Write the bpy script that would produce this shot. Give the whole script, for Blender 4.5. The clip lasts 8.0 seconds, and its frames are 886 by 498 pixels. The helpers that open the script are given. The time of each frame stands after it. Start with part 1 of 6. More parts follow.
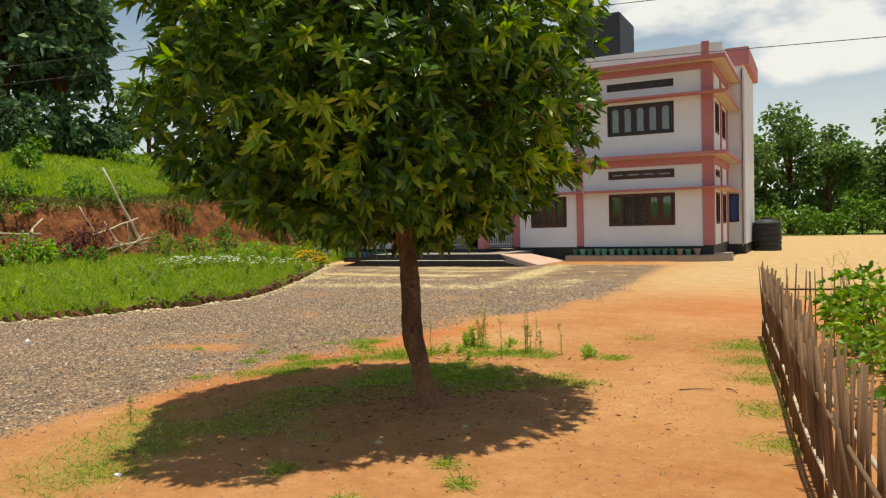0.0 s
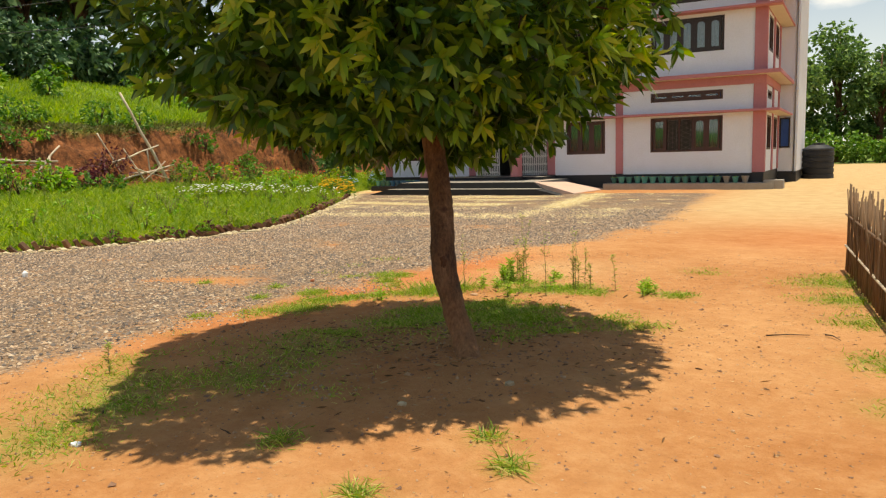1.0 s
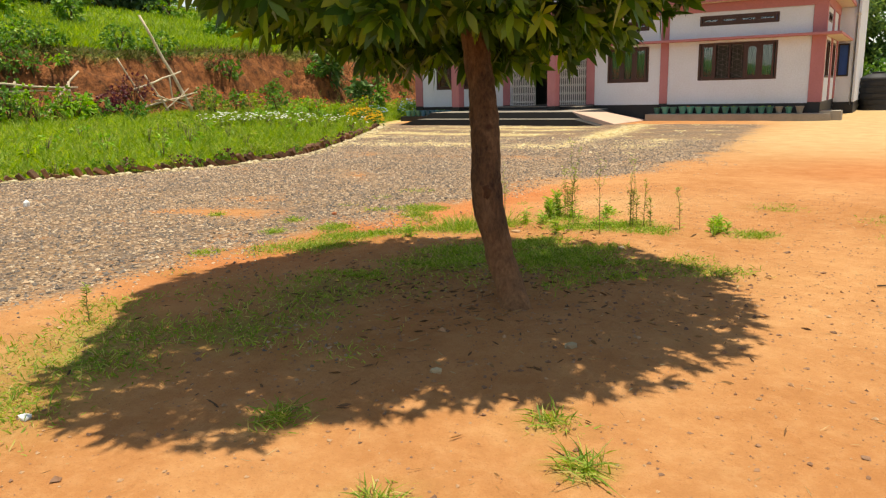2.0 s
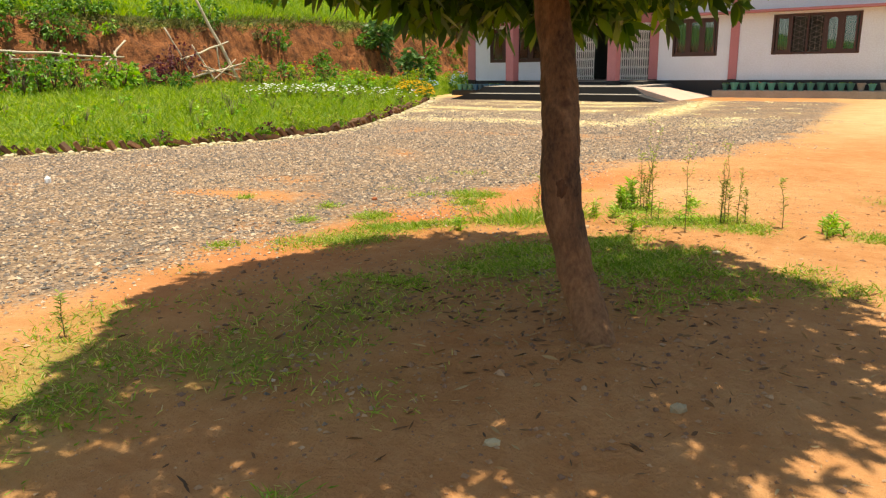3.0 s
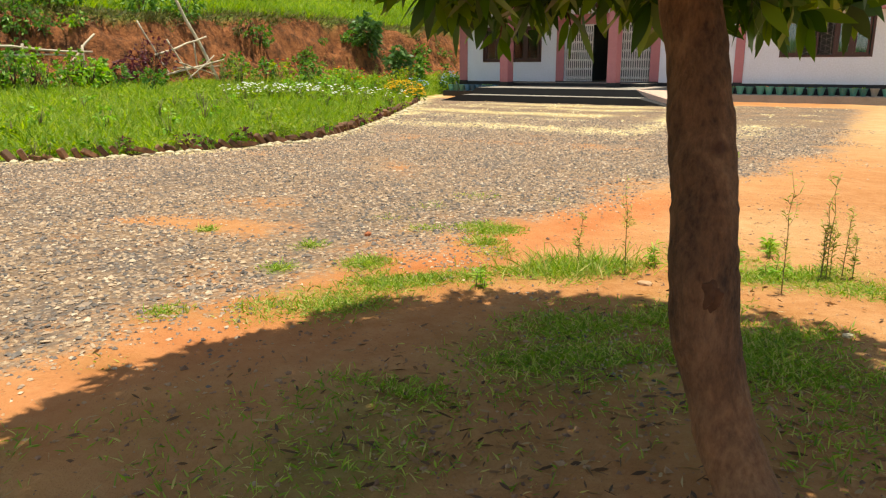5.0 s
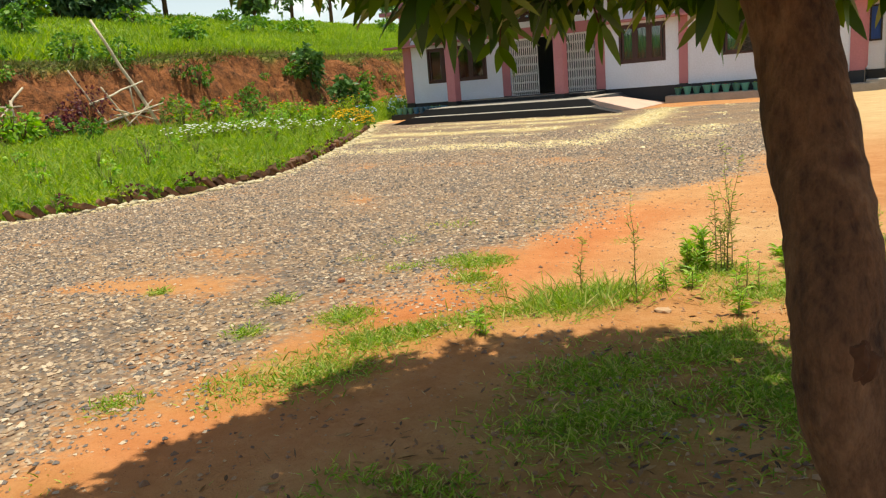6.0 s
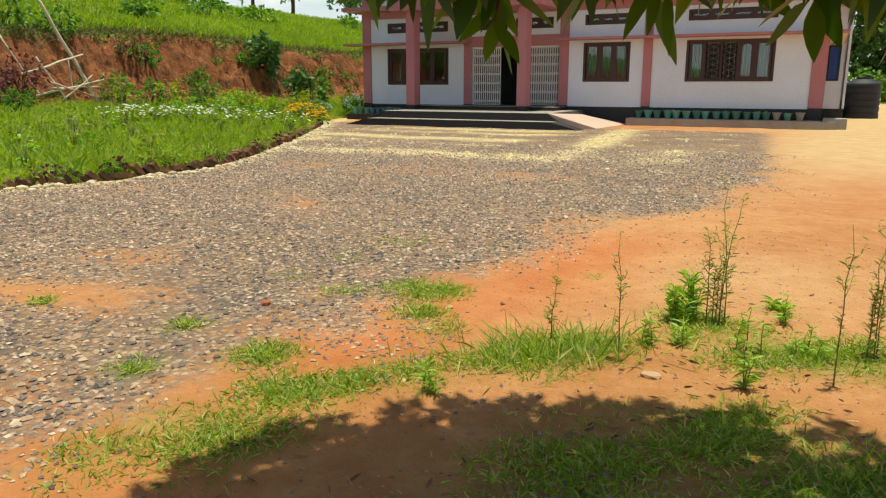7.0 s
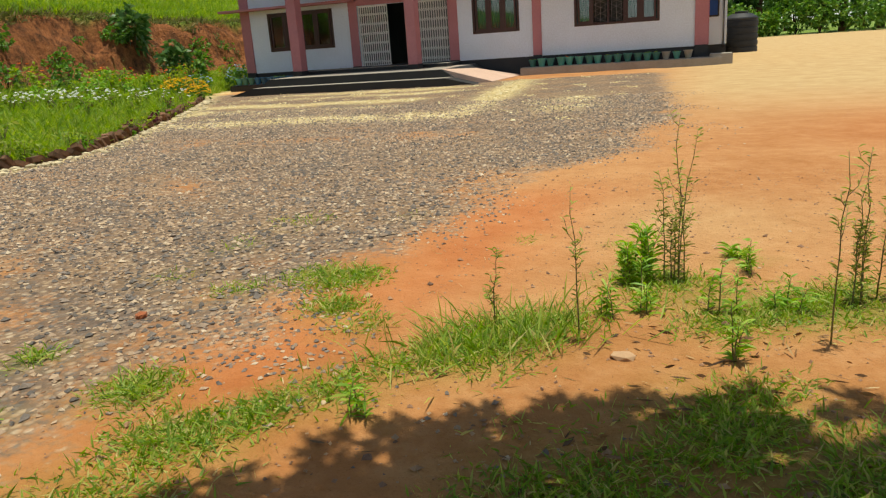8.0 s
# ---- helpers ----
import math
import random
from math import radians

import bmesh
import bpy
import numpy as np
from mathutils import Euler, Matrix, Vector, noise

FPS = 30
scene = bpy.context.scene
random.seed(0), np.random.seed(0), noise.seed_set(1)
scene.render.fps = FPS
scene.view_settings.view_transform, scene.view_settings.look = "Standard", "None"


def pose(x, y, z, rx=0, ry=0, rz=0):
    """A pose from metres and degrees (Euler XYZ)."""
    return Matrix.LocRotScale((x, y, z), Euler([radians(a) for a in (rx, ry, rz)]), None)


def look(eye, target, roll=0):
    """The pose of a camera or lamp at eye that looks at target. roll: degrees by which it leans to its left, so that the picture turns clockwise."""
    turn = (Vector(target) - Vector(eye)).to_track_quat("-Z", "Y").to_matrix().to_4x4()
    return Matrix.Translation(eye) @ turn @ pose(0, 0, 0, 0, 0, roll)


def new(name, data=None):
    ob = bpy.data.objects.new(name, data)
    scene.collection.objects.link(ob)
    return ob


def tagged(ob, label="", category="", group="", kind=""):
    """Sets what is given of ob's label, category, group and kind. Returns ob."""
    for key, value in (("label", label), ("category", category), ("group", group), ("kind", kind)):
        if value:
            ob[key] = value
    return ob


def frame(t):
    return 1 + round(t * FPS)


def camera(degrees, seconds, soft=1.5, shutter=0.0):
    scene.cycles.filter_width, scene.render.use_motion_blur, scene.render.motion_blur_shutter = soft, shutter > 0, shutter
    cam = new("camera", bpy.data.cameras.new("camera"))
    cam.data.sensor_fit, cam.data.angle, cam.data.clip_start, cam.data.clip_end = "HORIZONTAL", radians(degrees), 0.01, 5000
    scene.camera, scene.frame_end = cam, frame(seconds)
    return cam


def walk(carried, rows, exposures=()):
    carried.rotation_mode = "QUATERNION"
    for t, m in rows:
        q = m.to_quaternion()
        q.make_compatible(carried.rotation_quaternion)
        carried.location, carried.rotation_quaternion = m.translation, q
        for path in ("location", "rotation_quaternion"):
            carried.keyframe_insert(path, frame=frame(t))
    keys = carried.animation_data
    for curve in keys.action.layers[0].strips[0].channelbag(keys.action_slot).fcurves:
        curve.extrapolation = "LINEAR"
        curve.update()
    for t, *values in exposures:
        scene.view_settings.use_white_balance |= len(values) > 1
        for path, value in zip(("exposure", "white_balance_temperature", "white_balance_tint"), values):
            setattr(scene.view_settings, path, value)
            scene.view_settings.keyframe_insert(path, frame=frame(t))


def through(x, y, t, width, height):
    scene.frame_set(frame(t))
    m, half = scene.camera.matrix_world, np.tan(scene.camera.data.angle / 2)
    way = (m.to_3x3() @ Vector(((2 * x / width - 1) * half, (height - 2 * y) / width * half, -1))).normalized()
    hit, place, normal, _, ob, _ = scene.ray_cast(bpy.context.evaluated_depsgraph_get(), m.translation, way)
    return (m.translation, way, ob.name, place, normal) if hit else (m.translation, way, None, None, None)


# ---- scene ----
cam = camera(62.21, 8.0, soft=1.25)
# seconds, place, pitch, roll, yaw
PATH = [
    (0.0, 3.710, -28.069, 1.501, -1.83, 1.41, 26.96),
    (0.5, 3.444, -27.606, 1.397, -5.77, 1.38, 27.35),
    (1.0, 3.154, -27.115, 1.362, -7.15, 1.59, 29.24),
    (1.5, 2.860, -26.732, 1.278, -11.86, 2.59, 24.69),
    (2.0, 2.657, -26.386, 1.216, -12.22, 1.40, 31.60),
    (2.2, 2.555, -26.235, 1.224, -14.43, 0.50, 34.81),
    (3.3, 1.992, -25.491, 1.168, -13.57, 1.64, 36.24),
    (3.5, 1.889, -25.413, 1.187, -11.92, 2.25, 36.10),
    (3.9, 1.700, -25.224, 1.178, -9.20, 0.79, 36.69),
    (4.0, 1.676, -25.203, 1.174, -9.40, 0.51, 37.52),
    (4.2, 1.582, -25.068, 1.180, -12.78, 1.58, 37.35),
    (5.3, 1.082, -24.570, 1.219, -14.83, 1.20, 32.59),
    (5.5, 0.999, -24.519, 1.215, -15.29, 3.37, 30.18),
    (6.0, 0.795, -24.307, 1.208, -12.73, 4.92, 30.05),
    (6.5, 0.613, -23.951, 1.197, -14.52, 2.40, 29.39),
    (7.0, 0.423, -23.686, 1.173, -12.51, -0.03, 26.94),
    (7.5, 0.245, -23.414, 1.120, -13.47, 1.60, 23.70),
    (8.0, 0.117, -23.132, 1.076, -15.58, 3.93, 18.43),
]
# the camera's own brightness: seconds, stops, kelvin, tint
EXPO = [(0.0, 0.02, 7300, 5), (0.5, 0.20, 7400, 6), (1.0, 0.23, 7500, 6), (2.0, 0.33, 7500, 6), (3.5, 0.62, 7400, 5), (4.2, 0.60, 7300, 5), (5.5, 0.42, 7000, 3), (7.0, 0.19, 6900, 1), (8.0, 0.02, 6900, 1)]
walk(cam, [(t, pose(x, y, z, 90 + p, r, w)) for t, x, y, z, p, r, w in PATH], exposures=EXPO)

# ---- light ----
SUN = Vector((0.05, 0.03, 1.0)).normalized()
sun = new("sun", bpy.data.lights.new("sun", "SUN"))
sun.data.energy, sun.data.angle, sun.data.color = 4.6, radians(0.6), (1.0, 0.95, 0.86)
sun.matrix_world = look((0, 0, 60), Vector((0, 0, 60)) - SUN)

world = bpy.data.worlds.new("sky")
scene.world = world
world.use_nodes = True
wt = world.node_tree
wt.nodes.clear()
sky = wt.nodes.new("ShaderNodeTexSky")
sky.sky_type, sky.sun_disc = "NISHITA", False
sky.sun_elevation, sky.sun_rotation = math.asin(SUN.z), math.atan2(SUN.x, SUN.y)
sky.air_density, sky.dust_density, sky.ozone_density = 1.0, 0.3, 2.0
coord = wt.nodes.new("ShaderNodeTexCoord")
squash = wt.nodes.new("ShaderNodeMapping")
squash.inputs["Scale"].default_value = (1.0, 1.0, 2.2)
cloud = wt.nodes.new("ShaderNodeTexNoise")
cloud.inputs["Scale"].default_value, cloud.inputs["Detail"].default_value = 3.4, 9.0
cloud.inputs["Roughness"].default_value = 0.55
cover = wt.nodes.new("ShaderNodeValToRGB")
cover.color_ramp.elements[0].position, cover.color_ramp.elements[1].position = 0.51, 0.64
mixc = wt.nodes.new("ShaderNodeMix")
mixc.data_type = "RGBA"
mixc.inputs[7].default_value = (8.3, 8.5, 8.9, 1.0)
bg = wt.nodes.new("ShaderNodeBackground")
bg.inputs["Strength"].default_value = 0.102
wo = wt.nodes.new("ShaderNodeOutputWorld")
wt.links.new(coord.outputs["Generated"], squash.inputs["Vector"])
wt.links.new(squash.outputs["Vector"], cloud.inputs["Vector"])
wt.links.new(cloud.outputs["Fac"], cover.inputs["Fac"])
rise = wt.nodes.new("ShaderNodeSeparateXYZ")
haze = wt.nodes.new("ShaderNodeMapRange")
for nm, val in (("From Min", 0.0), ("From Max", 0.30), ("To Min", 0.75), ("To Max", 0.0)):
    haze.inputs[nm].default_value = val
thick = wt.nodes.new("ShaderNodeMath")
thick.operation = "MAXIMUM"
wt.links.new(coord.outputs["Generated"], rise.inputs[0])
wt.links.new(rise.outputs["Z"], haze.inputs["Value"])
wt.links.new(haze.outputs[0], thick.inputs[0])
wt.links.new(cover.outputs["Color"], thick.inputs[1])
wt.links.new(thick.outputs[0], mixc.inputs[0])
wt.links.new(sky.outputs["Color"], mixc.inputs[6])
wt.links.new(mixc.outputs[2], bg.inputs["Color"])
wt.links.new(bg.outputs["Background"], wo.inputs["Surface"])


# ---- materials ----
def shader(name):
    m = bpy.data.materials.new(name)
    m.use_nodes = True
    nt = m.node_tree
    return m, nt, nt.nodes["Principled BSDF"]


def noise_node(nt, scale, detail=4.0, rough=0.6, space="Object", stretch=None):
    tc = nt.nodes.new("ShaderNodeTexCoord")
    n = nt.nodes.new("ShaderNodeTexNoise")
    n.inputs["Scale"].default_value, n.inputs["Detail"].default_value = scale, detail
    n.inputs["Roughness"].default_value = rough
    if stretch:
        mp = nt.nodes.new("ShaderNodeMapping")
        mp.inputs["Scale"].default_value = stretch
        nt.links.new(tc.outputs[space], mp.inputs["Vector"])
        nt.links.new(mp.outputs["Vector"], n.inputs["Vector"])
    else:
        nt.links.new(tc.outputs[space], n.inputs["Vector"])
    return n


def ramp(nt, src, stops):
    r = nt.nodes.new("ShaderNodeValToRGB")
    el = r.color_ramp.elements
    while len(el) < len(stops):
        el.new(0.5)
    for e, (p, c) in zip(el, stops):
        e.position, e.color = p, (*c, 1.0)
    nt.links.new(src, r.inputs["Fac"])
    return r.outputs["Color"]


def blend(nt, fac, a, b, mode="MIX"):
    x = nt.nodes.new("ShaderNodeMix")
    x.data_type, x.blend_type = "RGBA", mode
    for sock, v in ((x.inputs[0], fac), (x.inputs[6], a), (x.inputs[7], b)):
        if isinstance(v, (int, float)):
            sock.default_value = v
        elif isinstance(v, tuple):
            sock.default_value = (*v, 1.0)
        else:
            nt.links.new(v, sock)
    return x.outputs[2]


def calc(nt, op, a, b=0.0, clamp=False):
    x = nt.nodes.new("ShaderNodeMath")
    x.operation, x.use_clamp = op, clamp
    for sock, v in zip(x.inputs, (a, b)):
        if isinstance(v, (int, float)):
            sock.default_value = v
        else:
            nt.links.new(v, sock)
    return x.outputs[0]


def bump(nt, bsdf, height, strength=0.3, dist=0.02):
    b = nt.nodes.new("ShaderNodeBump")
    b.inputs["Strength"].default_value, b.inputs["Distance"].default_value = strength, dist
    nt.links.new(height, b.inputs["Height"])
    nt.links.new(b.outputs["Normal"], bsdf.inputs["Normal"])


def worn(name, base, dark, scale=3.0, fine=40.0, rough=0.8, amount=0.5, relief=0.15, metal=0.0, piece=0.0, stretch=None):
    """A surface of one colour with broad stains and fine grain."""
    m, nt, b = shader(name)
    n1 = noise_node(nt, scale, 5.0, 0.65, stretch=stretch)
    n2 = noise_node(nt, fine, 3.0, 0.6, stretch=stretch)
    c = ramp(nt, n1.outputs["Fac"], [(0.35, dark), (0.65, base)])
    c = blend(nt, amount, base, c)
    c = blend(nt, 0.35, c, ramp(nt, n2.outputs["Fac"], [(0.3, tuple(v * 0.7 for v in base)), (0.7, tuple(min(1, v * 1.15) for v in base))]))
    if piece:
        oi = nt.nodes.new("ShaderNodeObjectInfo")
        k = calc(nt, "MULTIPLY_ADD", oi.outputs["Random"], piece)
        nt.nodes[-1].inputs[2].default_value = 1.0 - piece / 2
        hs = nt.nodes.new("ShaderNodeHueSaturation")
        nt.links.new(k, hs.inputs["Value"])
        nt.links.new(c, hs.inputs["Color"])
        c = hs.outputs["Color"]
    nt.links.new(c, b.inputs["Base Color"])
    b.inputs["Roughness"].default_value, b.inputs["Metallic"].default_value = rough, metal
    bump(nt, b, n2.outputs["Fac"], relief, 0.01)
    return m


def leafy(name, stops, rough=0.45, through=0.35, patch=0.0, spec=0.4):
    """Leaves or blades: each one its own shade, and light passes through them."""
    m, nt, b = shader(name)
    g = nt.nodes.new("ShaderNodeNewGeometry")
    c = ramp(nt, g.outputs["Random Per Island"], stops)
    if patch:
        n = noise_node(nt, patch, 3.0)
        c = blend(nt, calc(nt, "MULTIPLY", n.outputs["Fac"], 0.7), c, tuple(v * 0.55 for v in stops[0][1]))
    nt.links.new(c, b.inputs["Base Color"])
    b.inputs["Roughness"].default_value = rough
    b.inputs["Specular IOR Level"].default_value = spec
    tr = nt.nodes.new("ShaderNodeBsdfTranslucent")
    hs = nt.nodes.new("ShaderNodeHueSaturation")
    hs.inputs["Hue"].default_value, hs.inputs["Saturation"].default_value, hs.inputs["Value"].default_value = 0.49, 1.15, 1.5
    nt.links.new(c, hs.inputs["Color"])
    nt.links.new(hs.outputs["Color"], tr.inputs["Color"])
    ms = nt.nodes.new("ShaderNodeMixShader")
    ms.inputs[0].default_value = through
    nt.links.new(b.outputs["BSDF"], ms.inputs[1])
    nt.links.new(tr.outputs["BSDF"], ms.inputs[2])
    nt.links.new(ms.outputs["Shader"], nt.nodes["Material Output"].inputs["Surface"])
    return m


M = {}
M["white"] = worn("white_wall_paint", (0.72, 0.77, 0.86), (0.58, 0.60, 0.64), 0.8, 25, 0.85, 0.5, 0.08)
M["pink"] = worn("pink_wall_paint", (0.47, 0.19, 0.205), (0.38, 0.14, 0.15), 1.2, 25, 0.8, 0.6, 0.08)
M["black"] = worn("black_paint", (0.014, 0.014, 0.016), (0.03, 0.028, 0.026), 2.0, 30, 0.6, 0.6, 0.1)
M["frame"] = worn("dark_brown_wood", (0.060, 0.022, 0.016), (0.03, 0.012, 0.01), 4.0, 60, 0.5, 0.6, 0.1)
M["frame_up"] = worn("black_brown_wood", (0.02, 0.013, 0.012), (0.03, 0.02, 0.016), 4.0, 60, 0.5, 0.6, 0.1)
M["cement"] = worn("grey_cement", (0.34, 0.30, 0.25), (0.20, 0.17, 0.13), 1.5, 30, 0.9, 0.7, 0.2)
M["ramp"] = worn("pinkish_cement", (0.62, 0.42, 0.32), (0.48, 0.33, 0.25), 1.5, 30, 0.9, 0.6, 0.2)
M["grille"] = worn("pale_painted_steel", (0.78, 0.76, 0.74), (0.6, 0.56, 0.52), 5.0, 60, 0.5, 0.5, 0.05)
M["lattice"] = worn("pale_window_grille", (0.36, 0.34, 0.32), (0.2, 0.18, 0.17), 5.0, 60, 0.5, 0.5, 0.05)
M["teal"] = worn("teal_curtain", (0.02, 0.16, 0.13), (0.01, 0.09, 0.08), 6.0, 30, 0.9, 0.7, 0.2, stretch=(6, 6, 0.6))
M["blue"] = worn("blue_curtain", (0.03, 0.09, 0.32), (0.02, 0.05, 0.18), 6.0, 30, 0.9, 0.7, 0.2, stretch=(6, 6, 0.6))
M["lace"] = worn("white_curtain", (0.62, 0.64, 0.66), (0.45, 0.47, 0.5), 6.0, 30, 0.9, 0.7, 0.2, stretch=(6, 6, 0.6))
M["tank"] = worn("black_polythene", (0.010, 0.011, 0.014), (0.022, 0.022, 0.022), 2.0, 30, 0.6, 0.4, 0.04)
M["pot"] = worn("green_plastic_pot", (0.10, 0.30, 0.22), (0.05, 0.18, 0.14), 8.0, 60, 0.6, 0.6, 0.05, piece=0.7)
M["pot_blue"] = worn("blue_plastic_pot", (0.02, 0.12, 0.24), (0.02, 0.08, 0.14), 8.0, 60, 0.6, 0.6, 0.05, piece=0.7)
M["pot_clay"] = worn("cement_pot", (0.42, 0.36, 0.28), (0.3, 0.24, 0.18), 8.0, 60, 0.9, 0.6, 0.1, piece=0.4)
M["soil"] = worn("potting_soil", (0.06, 0.035, 0.02), (0.03, 0.02, 0.01), 9.0, 60, 0.95, 0.6, 0.3)
M["bamboo_dry"] = worn("weathered_bamboo", (0.22, 0.125, 0.062), (0.09, 0.05, 0.026), 3.0, 30, 0.8, 0.8, 0.2, piece=0.7, stretch=(3, 3, 0.4))
M["bamboo_pale"] = worn("pale_dry_bamboo", (0.62, 0.52, 0.38), (0.40, 0.30, 0.20), 3.0, 30, 0.75, 0.7, 0.15, piece=0.3)
M["brick"] = worn("weathered_brick", (0.21, 0.095, 0.05), (0.07, 0.055, 0.025), 9.0, 50, 0.95, 0.9, 0.5, piece=1.0)
M["edge_stone"] = worn("pale_edging_stone", (0.58, 0.48, 0.30), (0.40, 0.30, 0.18), 9.0, 50, 0.9, 0.7, 0.3, piece=0.6)
M["twig"] = worn("dry_twig", (0.13, 0.08, 0.045), (0.07, 0.04, 0.02), 9.0, 50, 0.9, 0.7, 0.3)
M["paper"] = worn("white_litter", (0.8, 0.8, 0.8), (0.6, 0.6, 0.6), 20.0, 60, 0.7, 0.5, 0.1)
M["clod"] = worn("red_clod", (0.42, 0.13, 0.05), (0.30, 0.09, 0.03), 12.0, 60, 0.95, 0.7, 0.4)
M["wire"] = worn("black_cable", (0.02, 0.02, 0.02), (0.03, 0.03, 0.03), 9.0, 50, 0.5, 0.3, 0.05)
M["pipe"] = worn("white_pipe", (0.75, 0.74, 0.72), (0.55, 0.53, 0.5), 3.0, 50, 0.5, 0.4, 0.05)
# inner walls: the shade indoors is put into this dark colour
M["room_shade"] = worn("shade_dark_room_green", (0.16, 0.19, 0.17), (0.10, 0.12, 0.11), 1.5, 30, 0.85, 0.5, 0.08)
M["floor_in"] = worn("polished_cement_floor", (0.22, 0.17, 0.14), (0.16, 0.12, 0.1), 2.0, 40, 0.5, 0.5, 0.05)
M["tree_leaf"] = leafy("tree_leaf", [(0.0, (0.024, 0.066, 0.010)), (0.5, (0.058, 0.145, 0.016)), (0.80, (0.12, 0.235, 0.022)), (1.0, (0.24, 0.36, 0.04))], 0.34, 0.30)
M["young_leaf"] = leafy("young_tree_leaf", [(0.0, (0.15, 0.31, 0.03)), (0.6, (0.27, 0.43, 0.045)), (1.0, (0.44, 0.50, 0.08))], 0.4, 0.42)
M["grass"] = leafy("lawn_grass", [(0.0, (0.17, 0.29, 0.025)), (0.5, (0.33, 0.45, 0.045)), (1.0, (0.58, 0.58, 0.16))], 0.6, 0.5, 0.9)
M["hill_grass"] = leafy("hill_grass", [(0.0, (0.17, 0.30, 0.025)), (0.5, (0.30, 0.44, 0.045)), (1.0, (0.46, 0.53, 0.10))], 0.7, 0.5, 0.25)
M["yard_grass"] = leafy("yard_grass", [(0.0, (0.13, 0.24, 0.03)), (0.55, (0.26, 0.39, 0.05)), (0.80, (0.42, 0.48, 0.10)), (1.0, (0.58, 0.46, 0.20))], 0.6, 0.4)
M["weed"] = leafy("weed_leaf", [(0.0, (0.17, 0.34, 0.03)), (0.6, (0.28, 0.48, 0.05)), (1.0, (0.44, 0.56, 0.12))], 0.5, 0.4)
M["stalk_leaf"] = leafy("stalk_leaf", [(0.0, (0.20, 0.27, 0.05)), (0.6, (0.32, 0.40, 0.08)), (1.0, (0.48, 0.44, 0.16))], 0.6, 0.4)
M["weed_stem"] = worn("weed_stem", (0.20, 0.19, 0.07), (0.18, 0.10, 0.05), 9.0, 50, 0.8, 0.7, 0.1)
M["bush"] = leafy("bush_leaf", [(0.0, (0.07, 0.17, 0.025)), (0.6, (0.13, 0.28, 0.04)), (1.0, (0.28, 0.40, 0.08))], 0.5, 0.3)
M["fig"] = leafy("broad_dark_leaf", [(0.0, (0.05, 0.12, 0.03)), (0.6, (0.09, 0.19, 0.045)), (1.0, (0.18, 0.28, 0.08))], 0.45, 0.25)
M["bush_lime"] = leafy("lime_leaf", [(0.0, (0.08, 0.20, 0.015)), (0.6, (0.16, 0.32, 0.03)), (1.0, (0.34, 0.42, 0.06))], 0.5, 0.35)
M["purple"] = leafy("purple_leaf", [(0.0, (0.06, 0.015, 0.02)), (0.6, (0.14, 0.03, 0.04)), (1.0, (0.24, 0.08, 0.07))], 0.5, 0.25)
M["far_leaf"] = leafy("far_tree_leaf", [(0.0, (0.06, 0.12, 0.04)), (0.6, (0.14, 0.25, 0.07)), (1.0, (0.28, 0.40, 0.12))], 0.6, 0.4)
M["far_dark"] = leafy("dark_tree_leaf", [(0.0, (0.05, 0.12, 0.06)), (0.7, (0.11, 0.20, 0.085)), (1.0, (0.24, 0.36, 0.14))], 0.55, 0.2)
M["petal_white"] = leafy("white_petal", [(0.0, (0.80, 0.79, 0.74)), (1.0, (0.88, 0.87, 0.82))], 0.6, 0.35)
M["petal_yellow"] = leafy("yellow_petal", [(0.0, (0.75, 0.42, 0.02)), (1.0, (0.85, 0.62, 0.04))], 0.6, 0.2)
M["petal_orange"] = leafy("orange_petal", [(0.0, (0.75, 0.10, 0.02)), (1.0, (0.85, 0.26, 0.04))], 0.6, 0.2)
M["petal_blue"] = leafy("pale_blue_petal", [(0.0, (0.28, 0.40, 0.65)), (1.0, (0.55, 0.62, 0.8))], 0.6, 0.2)

# clear window glass
gm, gt, gb = shader("window_glass")
gl = gt.nodes.new("ShaderNodeBsdfGlossy")
gl.inputs["Roughness"].default_value = 0.03
tp = gt.nodes.new("ShaderNodeBsdfTransparent")
tp.inputs["Color"].default_value = (0.72, 0.78, 0.78, 1)
gx = gt.nodes.new("ShaderNodeMixShader")
gx.inputs[0].default_value = 0.10
gt.links.new(tp.outputs[0], gx.inputs[1])
gt.links.new(gl.outputs[0], gx.inputs[2])
gt.links.new(gx.outputs[0], gt.nodes["Material Output"].inputs["Surface"])
M["glass"] = gm

# bark
bk, bt, bb = shader("brown_bark")
n1 = noise_node(bt, 9.0, 6.0, 0.7, stretch=(1, 1, 0.35))
n2 = noise_node(bt, 55.0, 4.0, 0.65, stretch=(1, 1, 0.5))
n3 = noise_node(bt, 5.5, 3.0, 0.6)
bc = ramp(bt, n1.outputs["Fac"], [(0.38, (0.030, 0.014, 0.008)), (0.51, (0.115, 0.056, 0.026)), (0.66, (0.26, 0.15, 0.08))])
bc = blend(bt, 0.4, bc, ramp(bt, n2.outputs["Fac"], [(0.35, (0.035, 0.016, 0.008)), (0.65, (0.22, 0.12, 0.06))]))
bc = blend(bt, ramp(bt, n3.outputs["Fac"], [(0.58, (0, 0, 0)), (0.68, (0.8, 0.8, 0.8))]), bc, (0.05, 0.018, 0.009))
up_ = bt.nodes.new("ShaderNodeSeparateXYZ")
bt.links.new(bt.nodes.new("ShaderNodeTexCoord").outputs["Object"], up_.inputs[0])
mud = calc(bt, "MULTIPLY_ADD", n3.outputs["Fac"], 0.9)
bt.nodes[-1].inputs[2].default_value = 0.12
